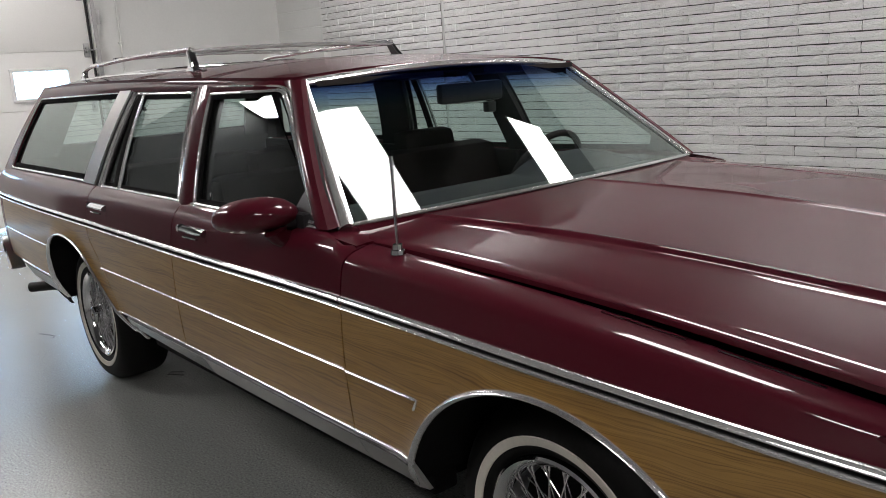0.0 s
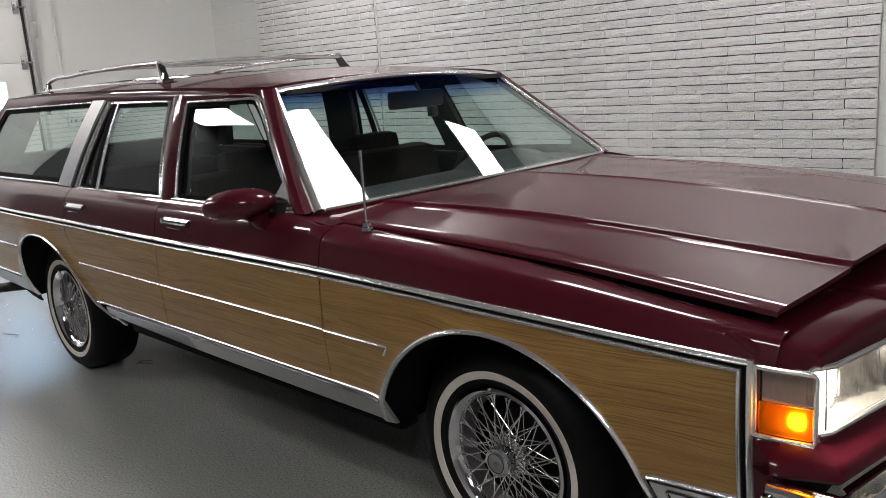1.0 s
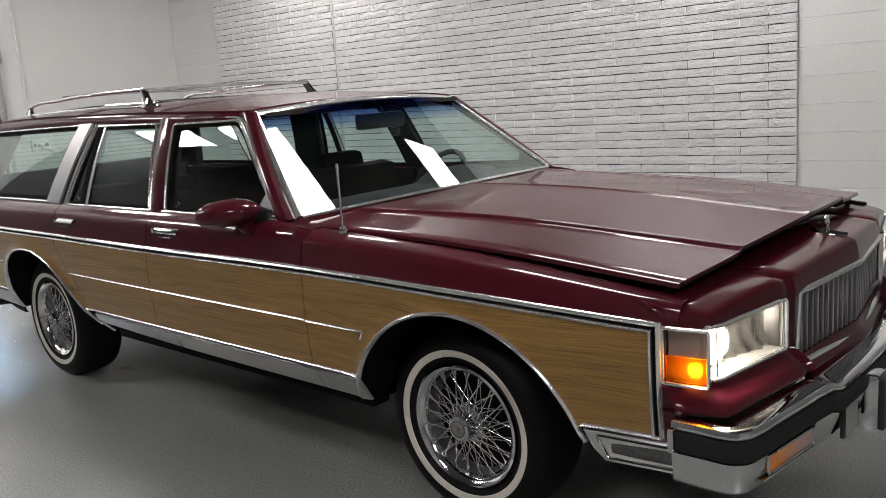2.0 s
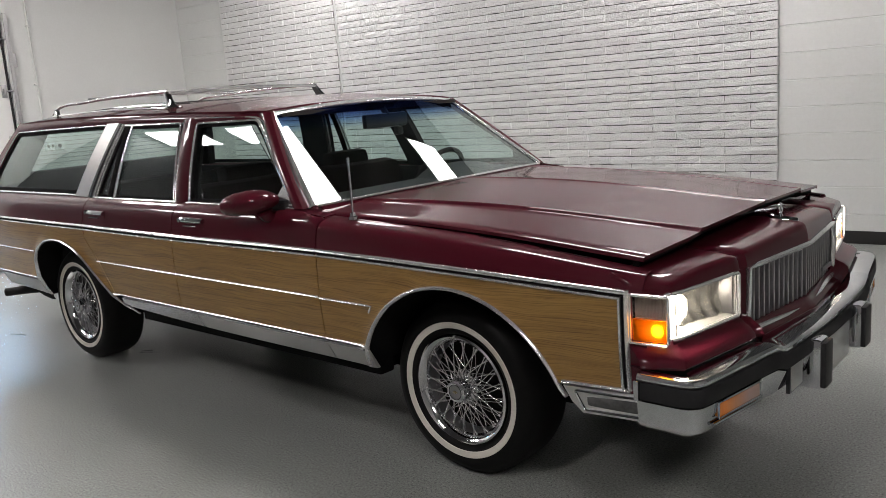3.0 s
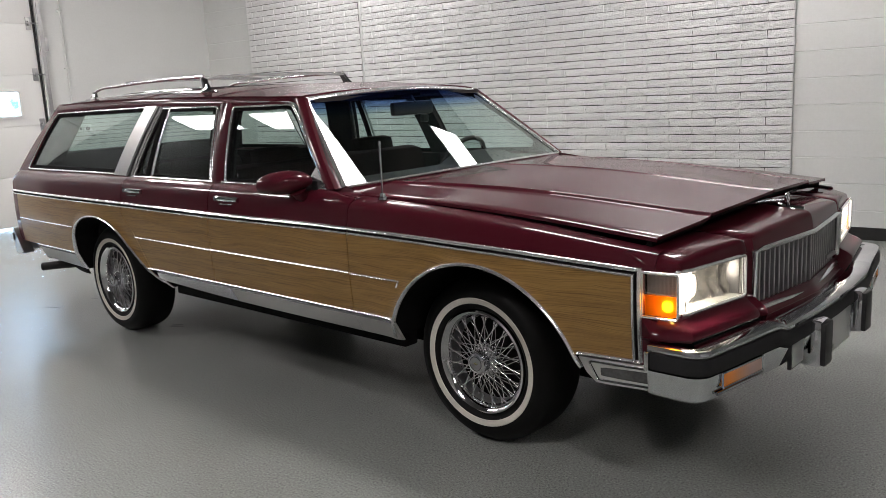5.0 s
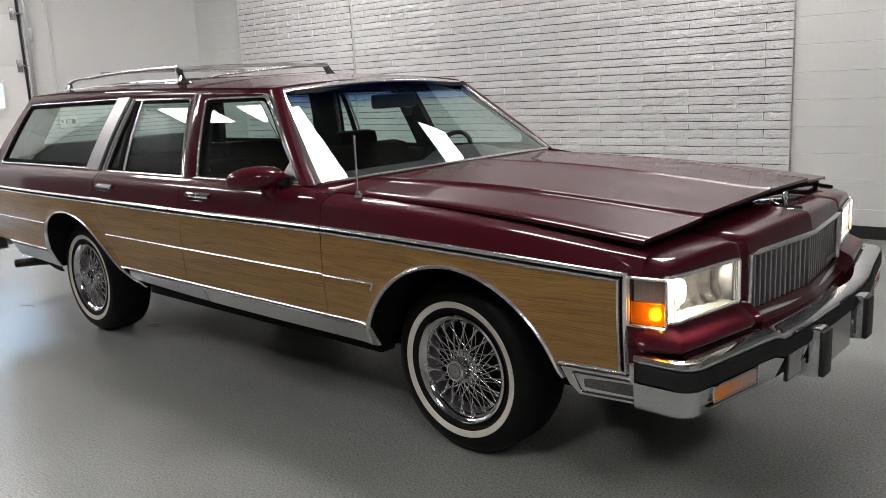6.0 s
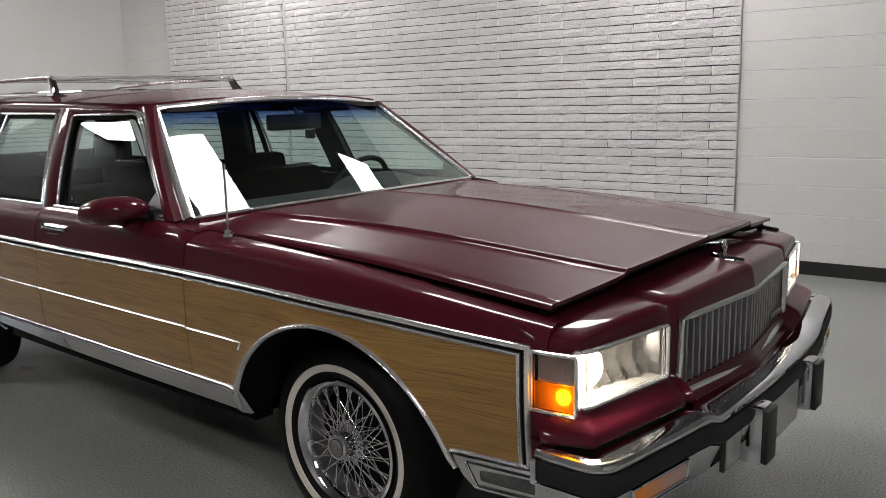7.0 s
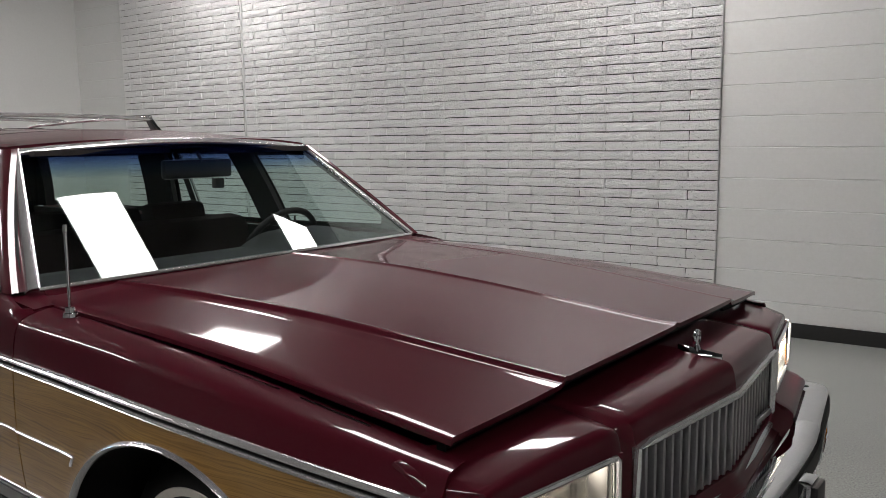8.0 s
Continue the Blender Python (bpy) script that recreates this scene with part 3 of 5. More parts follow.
def body_side(s):
    # front fender
    fender = link("front_fender", *panel(spread(GAP_F + 0.003, 0.80, 48), lambda x: wood_top(x) - 0.03 + (0.842 - wood_top(x)) * min(1, max(0, (x - 0.64) / 0.12)), fender_top, s, 20, ease=0.5), PAINT, car, "burgundy front fender")
    xs = sorted(set(spread(GAP_F + 0.003, 0.775, 30) + [front_arch_x - front_arch_r * math.cos(a) for a in spread(0.12, math.pi - 0.12, 44)]))
    wood_low = lambda x: max(LOW, front_arch(x) + 0.004)
    link("wood_panel", *panel([x for x in xs if x > GAP_F and x <= 0.748], wood_low, wood_top, s, 22, inset=-0.002), WOOD, fender, "woodgrain vinyl panel")
    link("lower_fender", *panel([x for x in xs if x <= front_arch_x - front_arch_r + 0.001] , lambda x: 0.40, lambda x: LOW + 0.01, s, 4, fn=tuck, inset=0.004), PAINT, fender)
    link("nose_edge", *merged(panel(spread(0.735, 0.764, 4), lambda x: 0.43, lambda x: wood_top(x) + 0.02, s, 12), panel(spread(0.764, 0.81, 5), lambda x: 0.43, lambda x: 0.657, s, 8)), PAINT, fender)
    link("arch_trim", *strip(arch_path(False), 0.015, 0.010, tuck, s), TRIM_BRIGHT, fender, "bright wheel arch moulding")
    xs = spread(GAP_F + 0.004, 0.752, 40)
    bx = [(x, belt(x)) for x in xs]
    link("belt_trim", *strip([(x, z - 0.0075) for x, z in bx], 0.0150, 0.012, half, s), TRIM_BRIGHT, fender, "chrome belt moulding")
    link("belt_insert", *strip([(x, z - 0.0195) for x, z in bx], 0.0095, 0.0015, half, s), SEAL, fender, "black insert")
    link("belt_edge", *strip([(x, belt(x) - 0.0288) for x in spread(GAP_F + 0.004, 0.731, 40)], 0.010, 0.011, half, s), TRIM_BRIGHT, fender)
    link("front_trim", *strip([(0.752, z) for z in spread(belt(0.752) - 0.0, 0.505, 12)], 0.015, 0.012, half, s), TRIM_BRIGHT, fender)
    link("front_insert", *strip([(0.7385, z) for z in spread(belt(0.737) - 0.020, 0.505, 12)], 0.009, 0.006, half, s), SEAL, fender)
    link("front_edge", *strip([(0.730, z) for z in spread(belt(0.724) - 0.026, 0.505, 12)], 0.010, 0.011, half, s), TRIM_BRIGHT, fender)
    link("lower_trim", *strip([(x, LOW - 0.002) for x in spread(GAP_F + 0.004, front_arch_x - 0.428, 8)], 0.014, 0.011, half, s), TRIM_BRIGHT, fender)
    link("lower_trim", *strip([(x, LOW + 0.006) for x in spread(0.530, 0.752, 8)], 0.014, 0.011, half, s), TRIM_BRIGHT, fender)
    link("side_moulding", *strip([(x, 0.664) for x in spread(GAP_F + 0.006, -0.292, 10)] + [(-0.276, 0.664), (-0.284, 0.652), (-0.292, 0.638)], 0.010, 0.009, half, s), TRIM_BRIGHT, fender, "thin chrome side moulding")
    link("wheel_liner", *sheet([[(x, s * y, z) for y in (tuck(x, z) - 0.004, 0.58)] for x, z in arch_path(False)]), UNDER, fender)
    # cornering lamp ahead of the front wheel
    lamp = link("cornering_lamp", *prism([(0.535, 0.494), (0.795, 0.494), (0.800, 0.405), (0.590, 0.405), (0.560, 0.440)], half, s, -0.006, 0.03), BRIGHT, car, "bright cornering lamp housing with a clear lens")
    link("lens", *strip([(x, 0.450) for x in spread(0.612, 0.775, 8)], 0.05, 0.010, half, s), LAMP_DARK, lamp, "dark grey ribbed lens")
    link("rim", *strip(rounded([(0.600, 0.418), (0.790, 0.418), (0.786, 0.482), (0.572, 0.482)], 0.01), 0.012, 0.016, half, s, True), CHROME, lamp)
    # doors
    for name, x0, x1, win in (("front_door", GAP_B, GAP_F, FRONT_WIN), ("rear_door", GAP_R, GAP_B, REAR_WIN)):
        rear = name == "rear_door"
        xs = spread(x0 + 0.003, x1 - 0.003, 34)
        low = (lambda x: max(LOW, rear_cut(x) + 0.004 if x < -2.25 else 0)) if rear else (lambda x: LOW)
        door = link(name, *merged(panel(xs, lambda x: wood_top(x) - 0.03, door_top, s, 22), panel(xs, low, lambda x: 0.93, s, 3, inset=0.06, depth=0.03)), PAINT, car, "burgundy door with woodgrain panel")
        link("wood_panel", *panel(xs, low, wood_top, s, 10, inset=-0.002), WOOD, door, "woodgrain vinyl panel")
        bx = [(x, belt(x)) for x in spread(x0 + 0.004, x1 - 0.004, 24)]
        link("belt_trim", *strip([(x, z - 0.0075) for x, z in bx], 0.0150, 0.012, half, s), TRIM_BRIGHT, door, "chrome belt moulding")
        link("belt_insert", *strip([(x, z - 0.0195) for x, z in bx], 0.0095, 0.0015, half, s), SEAL, door, "black insert")
        link("belt_edge", *strip([(x, z - 0.0288) for x, z in bx], 0.0095, 0.010, half, s), TRIM_BRIGHT, door)
        mx0 = -2.405 if rear else x0 + 0.006
        link("side_moulding", *strip([(x, 0.668) for x in spread(mx0, x1 - 0.006, 20)], 0.0095, 0.009, half, s), TRIM_BRIGHT, door, "thin chrome side moulding")
        link("lower_trim", *strip([(x, LOW - 0.002) for x in spread(max(x0, -2.29) + 0.004, x1 - 0.004, 20)], 0.011, 0.009, half, s), TRIM_BRIGHT, door)
        link("sill_trim", *strip([(x, SILL - 0.002) for x in spread(win[3][0] - 0.02, win[2][0] + 0.01, 20)], 0.010, 0.008, pane_half, s), TRIM_BRIGHT, door)
        link("window_frame", *strip(rounded(win, 0.02), 0.0105, 0.007, pane_half, s, True), TRIM_BRIGHT, door, "chrome window frame")
        ins = [((x - sum(p[0] for p in win) / 4) * 0.965 + sum(p[0] for p in win) / 4, (z - 1.19) * 0.95 + 1.19) for x, z in win]
        link("window_seal", *strip(rounded(ins, 0.02), 0.024, 0.004, lambda x, z: pane_half(x, z) - 0.008, s, True), SEAL, door)
        gl = link("window_glass", *pane(win if rear else [win[0], (-1.238, 1.362), win[2], win[3]], s, 0.012 if rear else 0.020, 0.005), SIDEGLASS, door, "lightly tinted glass", smooth=20)
        gl.visible_shadow = False
        link("inner_trim", *box(x0 + 0.01, x1 - (0.01 if rear else 0.20), s * 0.80, s * 0.835, 0.45, 0.995, 0.008), VINYL, door)
        link("lock_knob", *tube([(win[3][0] + 0.07, s * 0.845, 0.99), (win[3][0] + 0.07, s * 0.845, 1.045)], 0.006), CHROME, door)
        door_handle(x0 + 0.19 if not rear else x0 + 0.16, s, door)
        if not rear:
            link("mirror_sail", *prism([(-0.915, 1.012), (-0.778, 1.012), (-0.872, 1.105)], pane_half, s, -0.004, 0.02), TRIM_BLACK, door)
        if rear:
            link("window_divider", *strip([(-2.262, 1.375), (-2.275, 1.00)], 0.014, 0.010, pane_half, s), TRIM_BRIGHT, door)
            link("vent_frame", *strip([(-2.300, 1.375), (-2.325, 1.00)], 0.045, 0.004, pane_half, s), SEAL, door)
    # rear quarter
    xs = sorted(set(spread(-4.195, GAP_R - 0.003, 40)))
    quarter = link("quarter_panel", *panel(xs, lambda x: wood_top(x) - 0.03, lambda x: SILL + min(0, 1.15 * (x + 4.12)), s, 22), PAINT, car, "burgundy rear quarter with woodgrain panel")
    xs = sorted(set(spread(-4.115, -3.226, 22) + spread(-3.224, -3.18, 8) + spread(-3.17, -2.24, 56)))
    high = lambda x: wood_top(x) if x < GAP_R - 0.002 else rear_cut(x) - 0.003
    link("wood_panel", *panel([x for x in xs if x < -2.262], lambda x: max(LOW, (rear_arch(x) if x >= -3.225 else 0) + 0.004), high, s, 22, inset=-0.002), WOOD, quarter, "woodgrain vinyl panel")
    link("tail_edge", *panel(spread(-4.20, -4.105, 5), lambda x: 0.50, lambda x: wood_top(x), s, 8), PAINT, quarter)
    link("arch_trim", *strip(arch_path(True, 60), 0.013, 0.009, tuck, s), TRIM_BRIGHT, quarter, "bright wheel arch moulding")
    bx = [(x, belt(x)) for x in spread(-4.185, GAP_R - 0.004, 30)]
    link("belt_trim", *strip([(x, z - 0.0075) for x, z in bx], 0.0150, 0.012, half, s), TRIM_BRIGHT, quarter, "chrome belt moulding")
    link("belt_insert", *strip([(x, z - 0.0195) for x, z in bx], 0.0095, 0.0015, half, s), SEAL, quarter, "black insert")
    link("belt_edge", *strip([(x, z - 0.0288) for x, z in bx], 0.0095, 0.010, half, s), TRIM_BRIGHT, quarter)
    link("side_moulding", *strip([(x, 0.668) for x in spread(-4.10, -3.21, 14)], 0.0095, 0.009, half, s), TRIM_BRIGHT, quarter)
    link("lower_trim", *strip([(x, LOW) for x in spread(-3.86, -3.232, 12)], 0.014, 0.011, half, s), TRIM_BRIGHT, quarter)
    link("lower_line", *strip([(x, LOW - 0.0125) for x in spread(-3.84, -3.236, 12)], 0.010, 0.0065, half, s), TRIM_BLACK, quarter)
    link("lower_moulding", *panel(spread(-3.84, -3.232, 14), lambda x: 0.402 - 0.017 * (x + 3.84) / 0.6, lambda x: LOW - 0.016, s, 5, fn=tuck, inset=-0.006), SATIN, quarter, "satin aluminium lower moulding")
    link("rear_valance", *panel(spread(-3.56, -3.225, 8), lambda x: 0.345 + 0.045 * max(0, (-3.35 - x) / 0.15), lambda x: 0.405, s, 3, inset=0.035), UNDER, quarter)
    link("wheel_liner", *sheet([[(x, s * y, z) for y in (tuck(x, z) - 0.004, 0.58)] for x, z in arch_path(True)]), UNDER, quarter)
    link("window_frame", *strip(rounded(QUARTER_WIN, 0.03), 0.0115, 0.008, pane_half, s, True), TRIM_BRIGHT, quarter, "chrome window frame")
    ins = [((x + 3.23) * 0.975 - 3.23, (z - 1.2) * 0.93 + 1.2) for x, z in QUARTER_WIN]
    link("window_seal", *strip(rounded(ins, 0.03), 0.024, 0.004, lambda x, z: pane_half(x, z) - 0.008, s, True), SEAL, quarter)
    gl = link("window_glass", *pane(QUARTER_WIN, s, 0.012, 0.005), SIDEGLASS, quarter, "lightly tinted glass", smooth=20)
    gl.visible_shadow = False
    link("inner_trim", *box(-4.1, GAP_R, s * 0.76, s * 0.80, 0.45, 1.0, 0.01), VINYL, quarter)
    # pillars and roof rail
    link("rocker_moulding", *merged(panel(spread(-1.497, GAP_F, 14), rocker_low, lambda x: LOW - 0.014, s, 5, fn=tuck, inset=-0.004), panel(spread(GAP_F + 0.005, -0.322, 8), rocker_low, lambda x: LOW - 0.014, s, 5, fn=tuck, inset=-0.004)), SATIN, car, "satin aluminium rocker moulding")
    link("rocker_moulding", *panel(spread(-2.22, -1.503, 14), rocker_low, lambda x: LOW - 0.018, s, 5, fn=tuck, inset=-0.004), CHROME, car, "bright rocker moulding behind the front door")
    link("rocker_line", *strip([(x, LOW - 0.0145) for x in spread(-2.20, -0.335, 34)], 0.011, 0.010, half, s), TRIM_BLACK, car, "thin black line above the rocker moulding")
    link("rocker", *box(-2.18, -0.36, s * 0.78, s * 0.858, 0.345, 0.42, 0.01), UNDER, car)
    link("pillar", *slab([[(x, s * (pane_half(-2, z) + 0.001 + 0.011 * math.sin(math.pi * k)), z) for x, k in ((-1.768 + 0.086 * q + (0.118 + 0.012 * q) * k, k) for k in spread(0, 1, 9))] for q, z in ((q, 1.40 - 0.41 * q) for q in spread(0, 1, 8))], (0, -s, 0), 0.014), PAINT, car, "burgundy centre pillar")
    link("pillar_trim", *strip([(-1.752, 1.39), (-1.666, 1.005)], 0.010, 0.009, pane_half, s), TRIM_BRIGHT, car)
    link("pillar", *slab([[(x, s * (pane_half(x, z) + 0.001 + 0.009 * math.sin(math.pi * k)), z) for x, k in ((-1.225 + 0.449 * q + (0.070 - 0.006 * q) * k, k) for k in spread(0, 1, 7))] for q, z in ((q, 1.40 - 0.395 * q) for q in spread(0, 1, 12))], (0, -s, 0), 0.019), PAINT, car, "burgundy windshield pillar")
    link("pillar_cover", *prism([(-2.535, 1.404), (-2.405, 1.402), (-2.556, 1.008), (-2.709, 1.010)], pane_half, s, -0.010, 0.05), SATIN, car, "satin silver pillar cover")
    link("pillar_edge", *strip([(-2.385, 1.395), (-2.530, 1.008)], 0.030, 0.012, pane_half, s), TRIM_BLACK, car)
    link("pillar_trim", *strip([(-2.362, 1.392), (-2.503, 1.008)], 0.010, 0.012, pane_half, s), TRIM_BRIGHT, car)
    link("rear_pillar", *prism([(-3.758, 1.436), (-3.725, 1.385), (-3.960, 1.005), (-4.125, 1.000)], pane_half, s, -0.003, 0.02), PAINT, car, "burgundy rear pillar")
    link("inner_pillar", *prism([(-3.745, 1.425), (-3.700, 1.380), (-3.925, 1.005), (-4.110, 1.002)], pane_half, s, 0.020, 0.060), VINYL, car, "dark inner pillar trim")
    rail_low = curve([-3.748, -2.535, -1.78, -1.217, -1.165], [1.378, 1.392, 1.379, 1.374, 1.376])
    rail_high = curve([-3.756, -3.1, -2.385, -1.739, -1.45, -1.205, -1.165], [1.437, 1.443, 1.436, 1.423, 1.414, 1.403, 1.398])
    rail_half = lambda x, z: 0.700 - front_in(x) + 0.0245 * (1 - min(1, max(0, (z - rail_low(x)) / (rail_high(x) - rail_low(x)))) ** 2.5)
    link("roof_rail", *panel(spread(-3.752, -1.165, 48), rail_low, lambda x: rail_high(x) + 0.002, s, 10, fn=rail_half, depth=0.05), PAINT, car)
    link("inner_rail", *panel(spread(-3.70, -1.20, 20), lambda x: rail_low(x) + 0.002, lambda x: rail_high(x) - 0.012, s, 4, fn=lambda x, z: rail_half(x, z) - 0.052, depth=0.012), HEADLINER, car)
    link("inner_pillar", *prism([(-1.79, 1.38), (-1.62, 1.38), (-1.53, 0.99), (-1.71, 0.99)], pane_half, s, 0.022, 0.030), VINYL, car, "dark inner pillar trim")
    link("inner_pillar", *prism([(-2.58, 1.38), (-2.34, 1.38), (-2.49, 0.99), (-2.74, 0.99)], pane_half, s, 0.045, 0.012), VINYL, car, "dark inner pillar trim")
    link("inner_pillar", *prism([(-1.235, 1.385), (-1.152, 1.385), (-0.716, 1.005), (-0.786, 1.005)], pane_half, s, 0.020, 0.012), VINYL, car, "dark inner pillar trim")
    link("drip_moulding", *strip([(-3.745, 1.405), (-2.535, 1.408), (-1.78, 1.398), (-1.34, 1.390), (-1.26, 1.387), (-1.228, 1.383), (-1.200, 1.374), (-1.170, 1.357), (-1.142, 1.330), (-0.945, 1.182), (-0.743, 1.012)], 0.0075, 0.006, pane_half, s), TRIM_BRIGHT, car, "chrome drip moulding")


for side in (-1, 1):
    body_side(side)

# ---- roof, glass, hood ----
rail_z = curve([-3.90, -3.1, -2.385, -1.739, -1.141, -1.05], [1.432, 1.445, 1.438, 1.425, 1.405, 1.40])
ws_top = lambda y: (-1.12 - 0.05 * (abs(y) / 0.637) ** 2, 1.428 - 0.033 * (abs(y) / 0.637) ** 2)
ws_low = lambda y: (-0.568 - 0.14 * (abs(y) / 0.83) ** 2, 1.010 + 0.0238 * (1 - (abs(y) / 0.83) ** 2))


def roof_z(x, y):
    k = min(1, abs(y) / 0.72)
    fall = 0.03 * max(0, (-3.5 - x) / 0.4) ** 2
    return rail_z(x) + 0.052 * (1 - k**2.6) * min(1, 0.55 + (-1.12 - x) * 0.95 if x > -1.6 else 1) - fall


rows = []
for t in spread(0, 1, 50):
    row = []
    for k in spread(-1, 1, 41):
        y = 0.708 * k
        x = ws_top(y)[0] - 0.005 + (-3.765 - ws_top(y)[0]) * t
        row.append((x, y * (1 - front_in(x) / 0.708), roof_z(x, y)))
    rows.append(row)
roof = link("roof", *slab(rows, (0, 0, -1), 0.02), PAINT, car, "burgundy roof panel")
link("headliner", *slab([[(x, y * 0.93, z - 0.035) for x, y, z in r] for r in rows[2:-2]], (0, 0, -1), 0.01), HEADLINER, roof)
for yy in (-0.36, -0.18, 0, 0.18, 0.36):
    link("roof_slat", *slab([[(x, yy + d, roof_z(x, yy + d) + h) for d, h in ((-0.007, 0.001), (-0.004, 0.004), (0.004, 0.004), (0.007, 0.001))] for x in spread(-3.5, -2.25, 20)], (0, 0, -1), 0.004), CHROME, roof, "bright roof slat")

rows = [[(lambda a, b: (a[0] + (b[0] - a[0]) * t, k * (0.815 + (0.626 - 0.815) * t), a[1] + (b[1] - a[1]) * t))(ws_low(k * 0.82), ws_top(k * 0.637)) for k in spread(-1, 1, 33)] for t in spread(0, 1, 17)]
wind = link("windshield", *slab(rows, (-0.7, 0, -0.7), 0.006), WINDSHIELD, car, "green-tinted windshield with a blue shade band", smooth=30)
wind.visible_shadow = False
ws_point = lambda k, t, up=0.0: (ws_low(k * 0.82)[0] + (ws_top(k * 0.637)[0] - ws_low(k * 0.82)[0]) * t + up * 0.7, k * (0.815 + (0.626 - 0.815) * t), ws_low(k * 0.82)[1] + (ws_top(k * 0.637)[1] - ws_low(k * 0.82)[1]) * t + up * 0.7)
link("top_trim", *slab([[ws_point(k, t, up) for t, up in ((0.958, 0.002), (0.964, 0.008), (0.992, 0.010), (1.008, 0.004))] for k in spread(-1.02, 1.02, 24)], (-0.7, 0, -0.7), 0.01), TRIM_BRIGHT, wind, "chrome windshield moulding")
link("cowl_panel", *slab([[(ws_low(y)[0] + d, y, z) for d, z in ((0.040, 0.972), (0.022, 0.992), (0.006, ws_low(y)[1] - 0.003))] for y in spread(-0.80, 0.80, 30)], (-0.3, 0, -1), 0.006), PAINT, car, "burgundy strip under the windshield")
link("base_trim", *tube([(ws_low(y)[0] + 0.004, y, ws_low(y)[1] - 0.004) for y in spread(-0.81, 0.81, 24)], 0.007, 8), TRIM_BRIGHT, wind)
for s in (-1, 1):
    link("side_trim", *slab([[ws_point(s * (1 + dk), t, up) for dk, up in ((-0.014, 0.002), (-0.008, 0.009), (0.014, 0.011), (0.026, 0.006), (0.032, -0.006))] for t in spread(-0.01, 1.0, 16)], (-0.7, 0, -0.7), 0.012), TRIM_BRIGHT, wind, "bright windshield pillar moulding")
for s in (-1, 1):
    link("pillar_face", *slab([[tuple(Vector((-0.714 - 0.440 * t, s * (pane_half(-0.714 - 0.440 * t, 1.005 + 0.395 * t) + 0.0005), 1.005 + 0.395 * t)).lerp(Vector(ws_point(s * 1.031, t, -0.004)), k)) for k in spread(0, 1, 5)] for t in spread(0, 1, 12)], (-0.6, 0, -0.3), 0.01), PAINT, car, "burgundy windshield pillar face")
rows = [[(-3.77 - 0.38 * t, k * (0.66 + 0.12 * t), 1.42 - 0.40 * t) for k in spread(-1, 1, 9)] for t in spread(0, 1, 5)]
tail = link("tailgate", *merged(slab([[(-4.205 - 0.02 * math.sin(math.pi * t), k * (0.82 + 0.04 * t), 1.02 - 0.50 * t) for k in spread(-1, 1, 9)] for t in spread(0, 1, 6)], (1, 0, 0), 0.03)), PAINT, car)
link("tailgate_trim", *box(-4.14, -4.02, -0.79, 0.79, 0.56, 1.10, 0.02), VINYL, tail)
for i in range(9):
    t = 0.08 + 0.075 * i
    link("defroster_line", *tube([(-3.762 - 0.38 * t, y, 1.418 - 0.40 * t) for y in spread(-0.58, 0.58, 5)], 0.0013, 5), DARK_STEEL, tail)
for s in (-1, 1):
    link("pillar_trim", *slab([[(-3.72 - 0.33 * t, s * (0.70 + 0.11 * t - 0.19 * k), 1.40 - 0.40 * t) for k in spread(0, 1, 4)] for t in spread(0, 1, 5)], (-1, 0, 0), 0.02), VINYL, tail, "dark inner pillar trim")
gl = link("tailgate_glass", *slab(rows, (1, 0, 0), 0.005), SIDEGLASS, tail)
gl.visible_shadow = False
for s in (-1, 1):
    link("tail_lamp", *box(-4.235, -4.175, s * 0.68, s * 0.875, 0.60, 0.84, 0.012), TAIL_RED, car, "red tail lamp with chrome edges")
    link("tail_lamp_bezel", *merged(*[box(-4.225, -4.17, s * 0.862, s * 0.890, z, z + 0.012, 0.003) for z in (0.585, 0.665, 0.755, 0.84)]), CHROME, car)

# hood
hood_edge = curve([-0.70, 0.2, 0.80], [0.832, 0.832, 0.828])
hood_z = curve([-0.72, -0.3, 0.2, 0.80], [0.986, 0.979, 0.957, 0.904])
ridge = curve([-0.70, -0.15, 0.3, 0.80], [0.640, 0.585, 0.550, 0.508])


def hood_height(x, y):
    a, e, r = abs(y), hood_edge(x), ridge(x)
    side = 0.023 * min(1, max(0, (e - a) / (e - r)))
    q = min(1, max(0, (r - a) / 0.018))
    step = 0.010 * q * q * (3 - 2 * q) + 0.0022 * math.exp(-(((r - a - 0.020) / 0.006) ** 2))
    middle = 0.021 * (1 - min(a, r) / r) + 0.0045 * math.exp(-((a / 0.009) ** 2))
    return hood_z(x) + (side + step + middle) * min(1, 0.8 + 0.3 * (x + 0.7))



